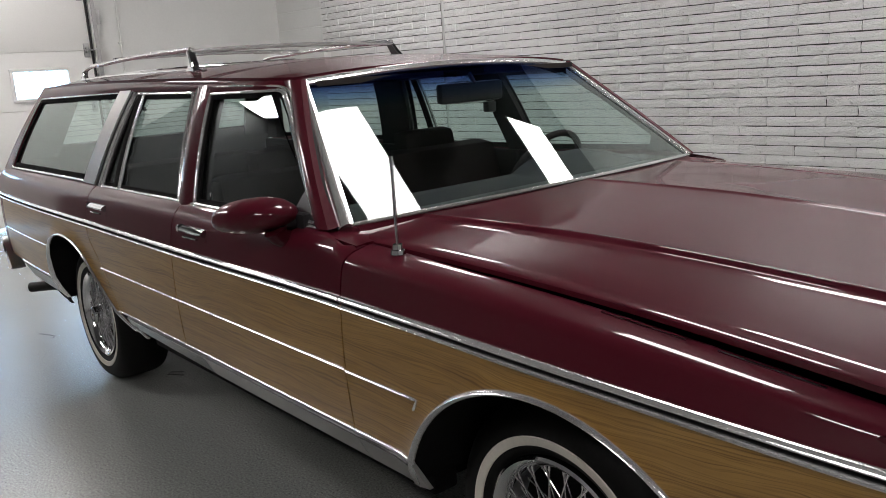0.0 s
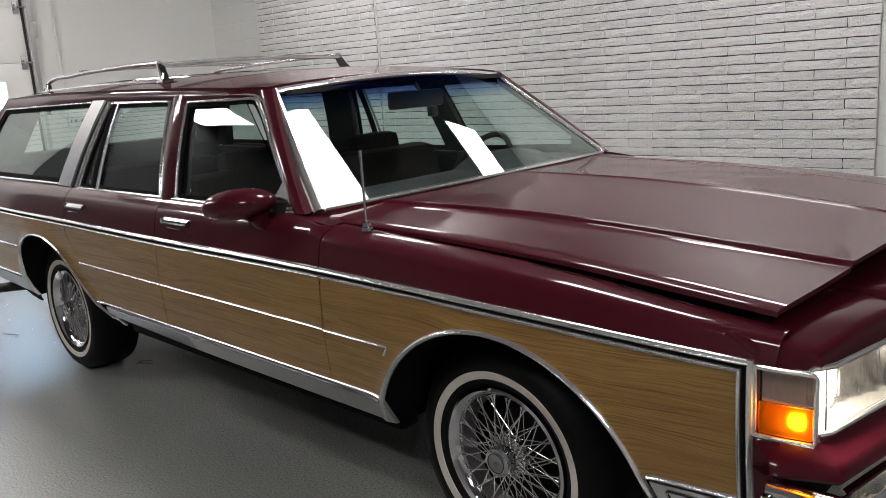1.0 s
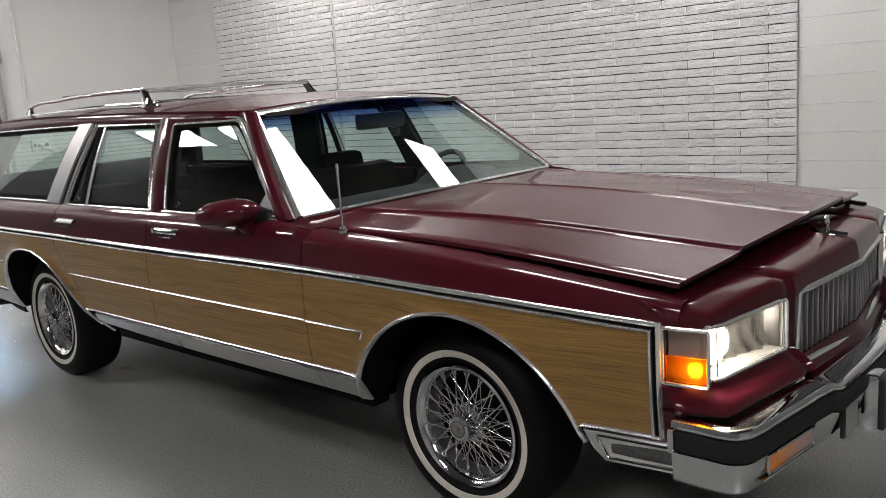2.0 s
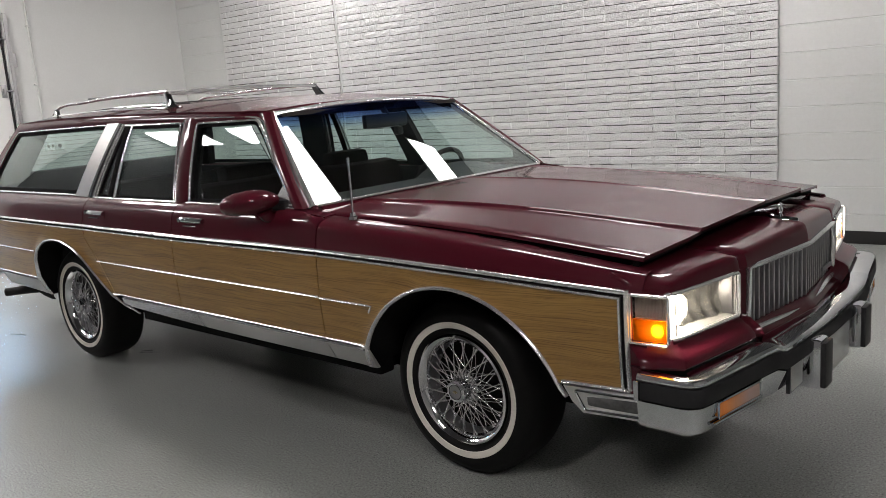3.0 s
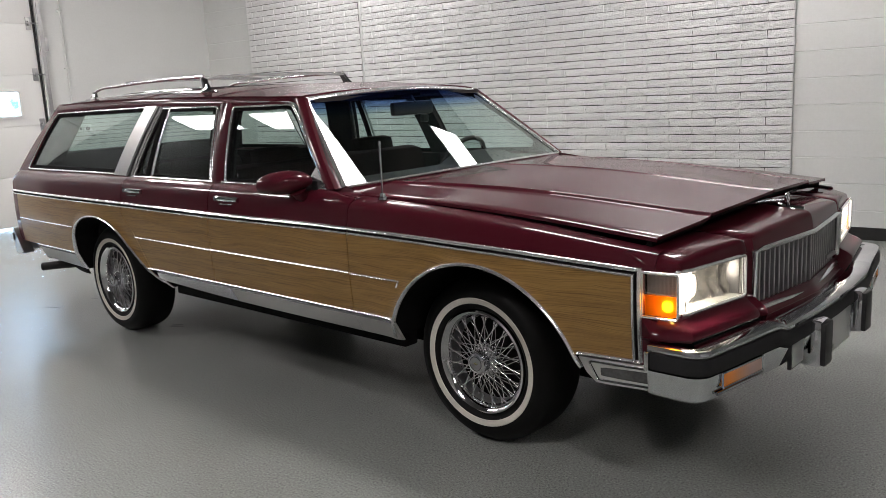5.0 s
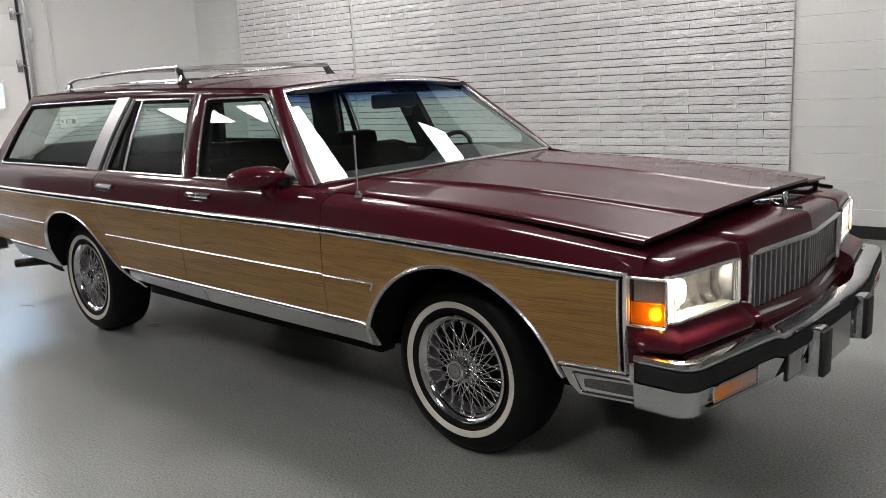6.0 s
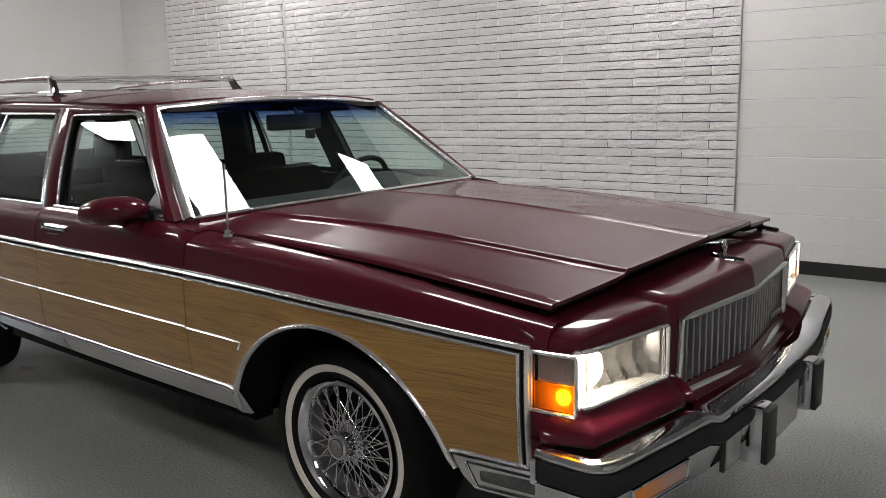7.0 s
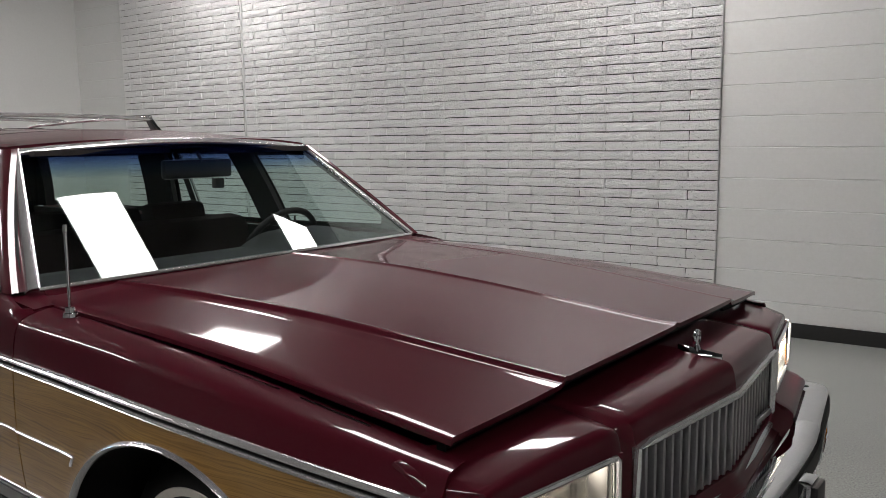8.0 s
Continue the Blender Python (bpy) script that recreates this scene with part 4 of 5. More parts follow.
def hood_row(t):
    out = []
    for k in range(-28, 29):
        a = abs(k)
        # outer panel, ridge step, middle
        x = 0.0
        xm = ws_low(0.0)[0]
        yk = None
        x1 = 0.806
        xg = xm + (x1 - xm) * t
        e, r = hood_edge(xg), ridge(xg)
        if a >= 20:
            yk = r + (e - 0.006 - r) * (a - 20) / 7 if a < 28 else e
        elif a >= 8:
            yk = r - 0.036 * (20 - a) / 12
        else:
            yk = (0, 0.004, 0.008, 0.013, 0.020)[a] if a < 5 else 0.020 + (r - 0.056) * (a - 4) / 4
        f = yk / e
        x0 = ws_low(0.82 * f)[0] + 0.02
        x = x0 + (0.806 + 0.036 * (1 - f) ** 1.5 - 0.030 * f**3 - x0) * t
        s = -1 if k < 0 else 1
        out.append((x, s * yk, hood_height(x, yk) - (0.004 if a == 28 else 0)))
    return out


rows = [hood_row(t) for t in spread(0, 1, 44)]
hood = link("hood", *slab(rows, (0, 0, -1), 0.011), PAINT, car, "burgundy hood standing slightly ajar", smooth=50)
# Black strip put in for the shade of the gap below the hood
link("hood_gap_strip", *merged(slab([[(x - 0.022, y * 0.985, z - d) for d in (0.011, 0.030)] for x, y, z in rows[-1]], (-1, 0, 0), 0.02)), SEAL, hood, "black seal under the hood edge")

# ---- nose ----
def nose_x(y):
    """Front of the nose in plan at headlight height."""
    a = abs(y)
    if a < 0.455:
        return 0.992 - 0.105 * a
    if a < 0.50:
        return 0.944 - 0.028 * math.sin(math.pi * (a - 0.455) / 0.045)
    if a < 0.85:
        return 0.934 - 0.062 * (a - 0.5) / 0.35
    return 0.872 - 0.11 * ((a - 0.85) / 0.042)


ys = sorted(set(spread(-0.892, -0.85, 8) + spread(-0.85, -0.50, 16) + spread(-0.50, -0.455, 9) + spread(-0.455, 0.455, 31) + spread(0.455, 0.50, 9) + spread(0.50, 0.85, 16) + spread(0.85, 0.892, 8)))
SEC = [(0.0, 0.874), (0.3, 0.874), (0.6, 0.870), (0.85, 0.862), (0.92, 0.858), (0.952, 0.852), (0.972, 0.842), (0.987, 0.826), (1.0, 0.808)]


def nose_point(y, t, z):
    a = abs(y)
    back = 0.735 - 0.03 * (a / 0.85) ** 3
    lift = 0.026 * (1 - a / 0.5) if a < 0.5 else -(0.008 + 0.022 * t) * ((a - 0.5) / 0.39) ** 2
    k = min(1, (z - 0.808) / 0.054)
    drop = 0.016 * (1 - min(1, abs(a - 0.478) / 0.026)) * min(1, 1.5 * t)
    return (back + (nose_x(y) - back) * t, y, z + lift * k - drop * k)


header = link("header_panel", *slab([[nose_point(y, t, z) for t, z in SEC] for y in ys], (-0.5, 0, -0.6), 0.012), PAINT, car, "burgundy nose panel above the grille", crease=True)
low_sec = [(0.0, 0.672), (0.003, 0.656), (0.018, 0.644), (0.042, 0.631), (0.056, 0.617), (0.059, 0.604), (0.050, 0.594), (0.0, 0.588)]
link("filler_panel", *slab([[(nose_x(y) + d * (0.55 if abs(y) < 0.455 else 1), y * (1 + d * 0.75), z - (0.052 if abs(y) < 0.455 else 0.0) * (1 if z > 0.6 else 0.3)) for d, z in low_sec] for y in ys], (-1, 0, 0), 0.012), PAINT, car, "burgundy filler panel above the bumper")
for s in (-1, 1):
    link("nose_column", *slab([[(nose_x(y) - 0.001, s * y, z) for z in spread(0.60, 0.812, 5)] for y in spread(0.452, 0.512, 10)], (-1, 0, 0), 0.03), PAINT, car)

grille = link("grille", *slab([[(nose_x(y) - 0.045, y, z) for z in (0.605, 0.81)] for y in spread(-0.45, 0.45, 13)], (-1, 0, 0), 0.01), TRIM_BLACK, car, "chrome upright-bar grille")
for i in range(-12, 13):
    y = i * 0.0362
    link("grille_bar", *box(nose_x(y) - 0.042, nose_x(y) - 0.006, y - 0.0065, y + 0.0065, 0.608, 0.806, 0.003), GRILLE_GREY, grille)
for z in (0.66, 0.71, 0.76):
    link("grille_crossbar", *slab([[(nose_x(y) - 0.020, y, z + h) for h in (-0.004, 0.004)] for y in spread(-0.45, 0.45, 13)], (-1, 0, 0), 0.01), GRILLE_GREY, grille)
loop = [(y, 0.809) for y in spread(-0.452, 0.452, 17)] + [(0.452, 0.60)] + [(y, 0.60 - 0.018 * (1 - abs(y) / 0.452)) for y in spread(0.44, -0.44, 17)] + [(-0.452, 0.60)]
link("grille_surround", *tube([(nose_x(y) + 0.002, y, z) for y, z in loop], 0.0105, 8, True), TRIM_BRIGHT, grille, "chrome grille surround")
link("emblem", *box(nose_x(0.33) - 0.004, nose_x(0.33) + 0.006, 0.27, 0.39, 0.645, 0.662, 0.003), GRILLE_GREY, grille, "small script badge drawn as a bar")


def headlight(s):
    lamp = tagged(new("headlight"), "lit rectangular headlight in a chrome bezel")
    lamp.parent = car
    y0, y1, z0, z1 = 0.525, 0.855, 0.676, 0.802
    face = lambda y, z, d: (nose_x(y) + 0.004 - d - 0.10 * (z - z0) * 0.2, s * y, z)
    link("lens", *slab([[face(y, z, 0) for z in spread(z0, z1, 8)] for y in spread(y0, y1, 16)], (-1, 0, 0), 0.005), HEAD_LENS, lamp, "clear fluted glass lens", smooth=20).visible_shadow = False
    def dish(y, z):
        q = ((y - 0.70) / 0.19) ** 2 + ((z - 0.74) / 0.085) ** 2
        return 0.085 - 0.05 * min(1, q) + 0.010 * abs(math.sin(math.pi * (y - 0.525) / 0.046))
    link("reflector", *slab([[face(y, z, dish(y, z)) for z in spread(z0 - 0.002, z1 + 0.002, 14)] for y in spread(y0 - 0.004, y1 + 0.004, 72)], (-1, 0, 0), 0.004), REFLECTOR, lamp)
    link("housing", *merged(slab([[face(y, z0 - 0.002, d) for d in (0.0, 0.085)] for y in spread(y0, y1, 8)], (0, 0, -1), 0.004), slab([[face(y, z1 + 0.002, d) for d in (0.0, 0.085)] for y in spread(y0, y1, 8)], (0, 0, 1), 0.004),
         slab([[face(y0 - 0.002, z, d) for d in (0.0, 0.085)] for z in spread(z0, z1, 4)], (0, -s, 0), 0.004), slab([[face(y1 + 0.002, z, d) for d in (0.0, 0.07)] for z in spread(z0, z1, 4)], (0, s, 0), 0.004)), ENAMEL, lamp)
    link("bulb", *moved(lathe([(0, -0.04), (0.026, -0.030), (0.038, 0), (0.026, 0.030), (0, 0.04)], 20), Matrix.Translation((nose_x(0.78) - 0.042, s * 0.780, 0.738)) @ Matrix.Diagonal((0.55, 1.9, 1.35, 1))), LENS_FILL, lamp, "lit bulb")
    link("inner_edge", *box(nose_x(0.53) - 0.075, nose_x(0.53) - 0.006, s * 0.527, s * 0.534, z0, z1, 0.002), TRIM_BLACK, lamp, "dark inner edge")
    link("end_wall", *box(0.785, nose_x(0.858) + 0.004, s * 0.8585, s * 0.866, 0.664, 0.806, 0.002), CHROME, lamp)
    ring = [(y, z1 + 0.006) for y in spread(y0 - 0.004, y1 + 0.002, 10)] + [(y1 + 0.008, z) for z in spread(z1, z0, 4)] + [(y, z0 - 0.008) for y in spread(y1 + 0.002, y0 - 0.004, 10)] + [(y0 - 0.012, z) for z in spread(z0, z1, 4)]
    link("bezel", *tube([(nose_x(min(y, 0.86)) + 0.006, s * y, z) for y, z in ring], 0.0065, 8, True), TRIM_BRIGHT, lamp, "chrome bezel")
    # the turn lamp wraps round the corner
    turn = tagged(new("turn_lamp"), "corner lamp, clear above and lit amber below")
    turn.parent = car
    xs = spread(0.768, 0.868, 8)
    yy = lambda x: 0.893 - 0.013 * ((x - 0.768) / 0.10) ** 2
    for nm, za, zb, mt, lb in (("clear_lens", 0.735, 0.800, FROSTED, "clear ribbed lens"), ("amber_lens", 0.668, 0.733, AMBER, "lit amber lens")):
        link(nm, *slab([[(x, s * yy(x), z) for z in spread(za, zb, 4)] for i, x in enumerate(spread(0.768, 0.868, 37))], (0, -s, 0), 0.006), mt, turn, lb, smooth=20).visible_shadow = False
    link("backing", *box(0.765, 0.868, s * 0.8665, s * 0.868, 0.665, 0.735), AMBER_HOUSING, turn)
    link("backing", *box(0.765, 0.868, s * 0.8665, s * 0.868, 0.7355, 0.803), LAMP_GREY, turn)
    link("ribs", *merged(*[box(x - 0.0011, x + 0.0011, s * 0.868, s * 0.8705, 0.737, 0.801) for x in spread(0.770, 0.864, 22)], *[box(0.769, 0.865, s * 0.8705, s * 0.8715, z - 0.0008, z + 0.0008) for z in spread(0.742, 0.797, 9)]), LAMP_GREY, turn)
    link("divider", *box(0.766, 0.868, s * 0.868, s * 0.8725, 0.7325, 0.7355, 0.001), LAMP_GREY, turn)
    link("bulb", *moved(lathe([(0, -0.0025), (0.012, -0.0022), (0.017, 0), (0.012, 0.0022), (0, 0.0025)], 14), Matrix.Translation((0.836, s * 0.8715, 0.698))), AMBER_BULB, turn, "lit amber bulb")
    ring = [(x, 0.806) for x in spread(0.762, 0.872, 6)] + [(0.876, z) for z in spread(0.80, 0.67, 4)] + [(x, 0.661) for x in spread(0.872, 0.762, 6)] + [(0.760, z) for z in spread(0.67, 0.80, 4)]
    link("bezel", *tube([(x, s * (yy(min(max(x, 0.768), 0.868)) + 0.003), z) for x, z in ring], 0.005, 8, True), TRIM_BRIGHT, turn)


for side in (-1, 1):
    headlight(side)

ornament = tagged(new("hood_ornament"), "chrome stand-up hood ornament")
ornament.parent = car
link("base", *slab([[(x, w * k, 0.896 + h - 0.10 * (x - 0.86)) for k, h in ((-1, -0.004), (-0.7, 0.005), (-0.35, 0.011), (0, 0.013), (0.35, 0.011), (0.7, 0.005), (1, -0.004))] for x, w in ((0.846, 0.003), (0.862, 0.013), (0.892, 0.017), (0.925, 0.012), (0.955, 0.003))], (0, 0, -1), 0.006), CHROME, ornament)
link("crest", *merged(tube([(0.895, 0, 0.900), (0.892, 0, 0.916)], [0.009, 0.005], 10), tube([(0.892, 0.017 * math.cos(a), 0.932 + 0.016 * math.sin(a)) for a in spread(0, 2 * math.pi * 15 / 16, 16)], 0.0045, 8, True), box(0.888, 0.896, -0.007, 0.007, 0.920, 0.946, 0.002)), CHROME, ornament)

antenna = tagged(new("antenna"), "chrome telescopic mast, partly raised")
antenna.parent = car
link("base", *moved(lathe([(0, 0.024), (0.012, 0.024), (0.014, 0.012), (0.018, 0.010), (0.020, 0.0), (0, 0.0)], 18), Matrix.Translation((-0.438, -0.858, 0.972)) @ Matrix.Rotation(radians(90), 4, "X")), CHROME, antenna)
link("mast", *tube([(-0.438, -0.858, 0.985), (-0.440, -0.856, 1.10), (-0.441, -0.855, 1.19), (-0.441, -0.855, 1.191), (-0.442, -0.854, 1.21)], [0.0045, 0.0045, 0.0042, 0.0058, 0.0052], 10), CHROME, antenna)

# ---- bumpers ----
def bump_x(y):
    """Front face of the bumper in plan."""
    a = abs(y)
    if a < 0.52:
        return 1.080 - 0.022 * (a / 0.52) ** 2
    if a < 0.57:
        return 1.058 - 0.010 * (a - 0.52) / 0.05
    return 1.048 - 0.058 * (a - 0.57) / 0.36 if a < 0.93 else 0.99


def bump_plan(out=0.0):
    """Plan line from one side round the front to the other."""
    side = [(x, -0.955 - out * 0.6) for x in spread(0.81, 0.932, 5)]
    corner = [(0.935 + (0.060 + out * 0.8) * math.sin(t), -0.895 - (0.060 + out * 0.6) * math.cos(t)) for t in spread(0.12, 1.45, 9)]
    mid = [(bump_x(y) + out, y) for y in sorted(set(spread(-0.885, -0.57, 8) + spread(-0.57, -0.52, 4) + spread(-0.52, 0, 10)))]
    half_line = side + corner + mid
    return half_line + [(x, -y) for x, y in reversed(half_line[:-1])]


def around(sections):
    """A band round the bumper, 14 mm thick: sections are (outward, z)."""
    drop = lambda y, z: 0.02 if abs(y) < 0.52 and z > 0.5 else 0
    n, m = len(bump_plan()), len(sections)
    skins = []
    for depth in (0.0, 0.014):
        lines = [bump_plan(o - depth) for o, z in sections]
        skins.append([[(lines[k][i][0], lines[k][i][1], sections[k][1] - drop(lines[k][i][1], sections[k][1])) for k in range(m)] for i in range(n)])
    v, f = sheet(skins[0])
    v2, f2 = sheet(skins[1])
    c = len(v)
    rim = [k for k in range(m)] + [i * m + m - 1 for i in range(1, n)] + [(n - 1) * m + k for k in range(m - 2, -1, -1)] + [i * m for i in range(n - 2, 0, -1)]
    return v + v2, f + [tuple(c + q for q in reversed(g)) for g in f2] + [(rim[q], rim[q - 1], c + rim[q - 1], c + rim[q]) for q in range(len(rim))]


bumper = link("front_bumper", *merged(around([(-0.055, 0.590), (-0.02, 0.594), (0.000, 0.590), (0.006, 0.582), (0.006, 0.573), (-0.004, 0.570)])), CHROME, car, "chrome front bumper with a black rub strip", smooth=30)
link("rub_strip", *around([(-0.004, 0.571), (0.011, 0.567), (0.013, 0.560), (0.013, 0.523), (0.010, 0.515), (-0.006, 0.512)]), STRIP, bumper, "black rubber rub strip")
link("lower_face", *around([(-0.006, 0.513), (0.004, 0.508), (0.003, 0.48), (-0.008, 0.432), (-0.028, 0.422)]), CHROME, bumper, "chrome lower face", smooth=30)
for s in (-1, 1):
    guard = link("bumper_guard", *box(1.05, 1.122, s * 0.245 - 0.045, s * 0.245 + 0.045, 0.376, 0.545, 0.014), CHROME, bumper, "chrome bumper guard")
    link("guard_pad", *box(1.118, 1.136, s * 0.245 - 0.040, s * 0.245 + 0.040, 0.381, 0.538, 0.008), RUBBER, guard, "black rubber pad")
    link("strip_end", *box(0.806, 0.822, s * 0.952, s * 0.974, 0.512, 0.574, 0.004), CHROME, bumper)
    link("guard_recess", *merged(box(1.060, 1.074, s * 0.445, s * 0.325, 0.405, 0.500, 0.004)), TRIM_BLACK, bumper)
    link("recess_plate", *box(1.070, 1.078, s * 0.437, s * 0.333, 0.413, 0.494, 0.003), BRIGHT, bumper)
    park = link("parking_lamp", *slab([[(bump_x(y) + 0.006, s * y, z) for z in spread(0.462, 0.503, 3)] for y in spread(0.63, 0.85, 8)], (-1, 0, 0), 0.02), PARK_LENS, bumper, "pale parking lamp with an amber end in the bumper")
    link("bezel", *tube([(bump_x(y) + 0.008, s * y, z) for y, z in [(y, 0.506) for y in spread(0.625, 0.855, 6)] + [(y, 0.459) for y in spread(0.855, 0.625, 6)]], 0.004, 6, True), CHROME, park)
    link("slot_edge", *tube([(bump_x(y) + 0.002, s * y, 0.445) for y in spread(0.62, 0.875, 8)], 0.006), CHROME, park)
link("plate_bracket", *merged(box(1.078, 1.094, -0.15, 0.15, 0.37, 0.50, 0.004), box(1.092, 1.100, -0.075, -0.060, 0.385, 0.40, 0.003)), BRIGHT, bumper, "bare licence plate bracket")

WING = rounded([(-4.335, 0.545), (-4.30, 0.585), (-4.235, 0.575), (-4.10, 0.405), (-4.27, 0.395), (-4.325, 0.46)], 0.03)
rear_b = link("rear_bumper", *merged(box(-4.38, -4.25, -0.885, 0.885, 0.40, 0.575, 0.03), *[prism(WING, lambda x, z: 0.945 - 0.25 * max(0, -4.22 - x), s, 0, 0.075) for s in (-1, 1)]), BRIGHT, car, "chrome rear bumper")
for s in (-1, 1):
    link("rub_strip", *prism(rounded([(-4.325, 0.535), (-4.285, 0.545), (-4.285, 0.490), (-4.318, 0.480)], 0.01), lambda x, z: 0.945 - 0.25 * max(0, -4.22 - x), s, -0.006, 0.02), RUBBER, rear_b, "black rubber end pad")
link("exhaust_pipe", *tube([(-3.45, -0.66, 0.36), (-3.66, -0.74, 0.345), (-3.80, -0.83, 0.335), (-3.895, -0.91, 0.326)], 0.029, 14), DARK_STEEL, car, "dark tail pipe")

# ---- underbody and cabin ----
for nm, dims in (("underbody", (-3.95, 0.72, -0.56, 0.56, 0.26, 0.60)), ("floor_pan", (-2.10, -0.42, -0.74, 0.74, 0.33, 0.50)), ("rear_floor", (-4.05, -3.28, -0.82, 0.82, 0.36, 0.60)), ("front_crossmember", (0.60, 0.80, -0.82, 0.82, 0.40, 0.66)), ("engine_bay", (-0.55, 0.76, -0.58, 0.58, 0.50, 0.84)), ("firewall", (-0.62, -0.45, -0.82, 0.82, 0.36, 0.92))):
    link(nm, *box(*dims, 0.02), UNDER, car)
link("hood_channel", *merged(*[slab([[(x, s * (fender_in(x) - d), fender_top(x) - 0.004 - e) for d, e in ((0.0, 0.0), (0.012, 0.03), (0.10, 0.035))] for x in spread(-0.6, 0.79, 20)], (0, 0, -1), 0.01) for s in (-1, 1)], slab([[(x, y, 0.85) for x in (0.70, 0.80)] for y in spread(-0.8, 0.8, 5)], (0, 0, -1), 0.01)), TRIM_BLACK, car)
for s in (-1, 1):
    link("cowl_corner", *slab([[(x, s * y, 0.999 - 0.018 * (x + 0.76) / 0.20 - (0.003 if y > 0.87 else 0)) for y in (0.78, 0.82, 0.855, 0.876, 0.886)] for x in spread(-0.76, -0.575, 6)], (0, 0, -1), 0.02), PAINT, car)
    # Thin chrome rods added for the metallic glints in the hood gap
    link("glint_strip", *tube([(x, s * (fender_in(x) + 0.001), fender_top(x) + 0.001) for x in spread(0.42, 0.60, 6)], 0.0025, 6), CHROME, car)
    link("glint_strip", *tube([(x, s * (fender_in(x) + 0.001), fender_top(x) + 0.001) for x in spread(0.18, 0.36, 6)], 0.002, 6), CHROME, car)
hump = lambda y: 0.052 * max(0, 1 - (abs(y - 0.43) / 0.27) ** 4)      # instrument binnacle on the driver's side
dash = link("dashboard", *slab([[(min(x, ws_low(y)[0] - 0.035), y, z + w * hump(y)) for x, z, w in ((-0.70, 0.996, 0), (-0.84, 1.000, 0.15), (-0.95, 1.002, 0.85), (-1.03, 0.998, 1), (-1.06, 0.975, 0.8), (-1.07, 0.92, 0.2), (-1.05, 0.70, 0))] for y in spread(-0.79, 0.79, 33)], (0.0, 0, -1), 0.02), DASH, car, "dark padded dashboard")
link("cowl_vent", *slab([[(x, y, 1.004) for x in (-0.76, -0.70)] for y in spread(-0.62, 0.62, 5)], (0, 0, -1), 0.01), TRIM_BLACK, dash)


def cushion(x0, x1, y0, y1, z0, z1, lean=0.0, c=0.05):
    v, f = box(x0, x1, y0, y1, z0, z1, c)
    return [(x - lean * (z - z0), y, z) for x, y, z in v], f


for nm, x in (("front_seat", -1.55), ("rear_seat", -2.50)):
    seat = tagged(new(nm), "dark cloth bench seat")
    seat.parent = car
    link("cushion", *cushion(x - 0.05, x + 0.45, -0.72, 0.72, 0.48, 0.66), CLOTH, seat)
    for y0, y1 in ((-0.72, -0.02), (0.02, 0.72)):
        link("backrest", *cushion(x - 0.16, x - 0.01, y0, y1, 0.56, 1.06, 0.25, 0.055), CLOTH, seat)
        if nm == "front_seat":
            yc = (y0 + y1) / 2
            link("headrest", *cushion(x - 0.29, x - 0.19, yc - 0.15, yc + 0.15, 1.02, 1.135, 0.15, 0.035), CLOTH, seat)
            link("headrest_post", *tube([(x - 0.21, yc, 1.03), (x - 0.235, yc, 1.10)], 0.008), CHROME, seat)
wheel_s = tagged(new("steering_wheel"), "dark two-spoke steering wheel")
wheel_s.parent = car
sm = Matrix.Translation((-1.12, 0.43, 0.955)) @ Matrix.Rotation(radians(-62), 4, "Y")
link("rim", *moved(tube([(0.19 * math.cos(a), 0.19 * math.sin(a), 0) for a in spread(0, 2 * math.pi * 39 / 40, 40)], 0.0135, 10, True), sm), VINYL, wheel_s)
link("hub", *moved(merged(box(-0.05, 0.05, -0.07, 0.07, -0.04, 0.0, 0.012), box(-0.02, 0.02, -0.185, 0.185, -0.02, -0.006, 0.004)), sm), VINYL, wheel_s)
link("column", *tube([(-1.11, 0.43, 0.945), (-0.95, 0.43, 0.87)], 0.03, 12), VINYL, wheel_s)
rv = tagged(new("rear_view_mirror"), "dark interior mirror on the windshield")
rv.parent = car
link("sensor", *box(-1.075, -1.045, 0.06, 0.10, 1.235, 1.275, 0.006), TRIM_BLACK, rv)
link("housing", *cushion(-1.08, -1.045, -0.16, 0.14, 1.278, 1.350, 0.0, 0.014), TRIM_BLACK, rv)
link("stem", *tube([(-1.06, 0, 1.32), (-1.05, 0, 1.345), (-1.075, 0, 1.378)], 0.008), TRIM_BLACK, rv)
for s in (-1, 1):
    link("sun_visor", *slab([[(x, s * y, z) for x, z in ((-1.10, 1.395), (-1.25, 1.385))] for y in spread(0.10, 0.60, 5)], (0, 0, -1), 0.018), HEADLINER, car)


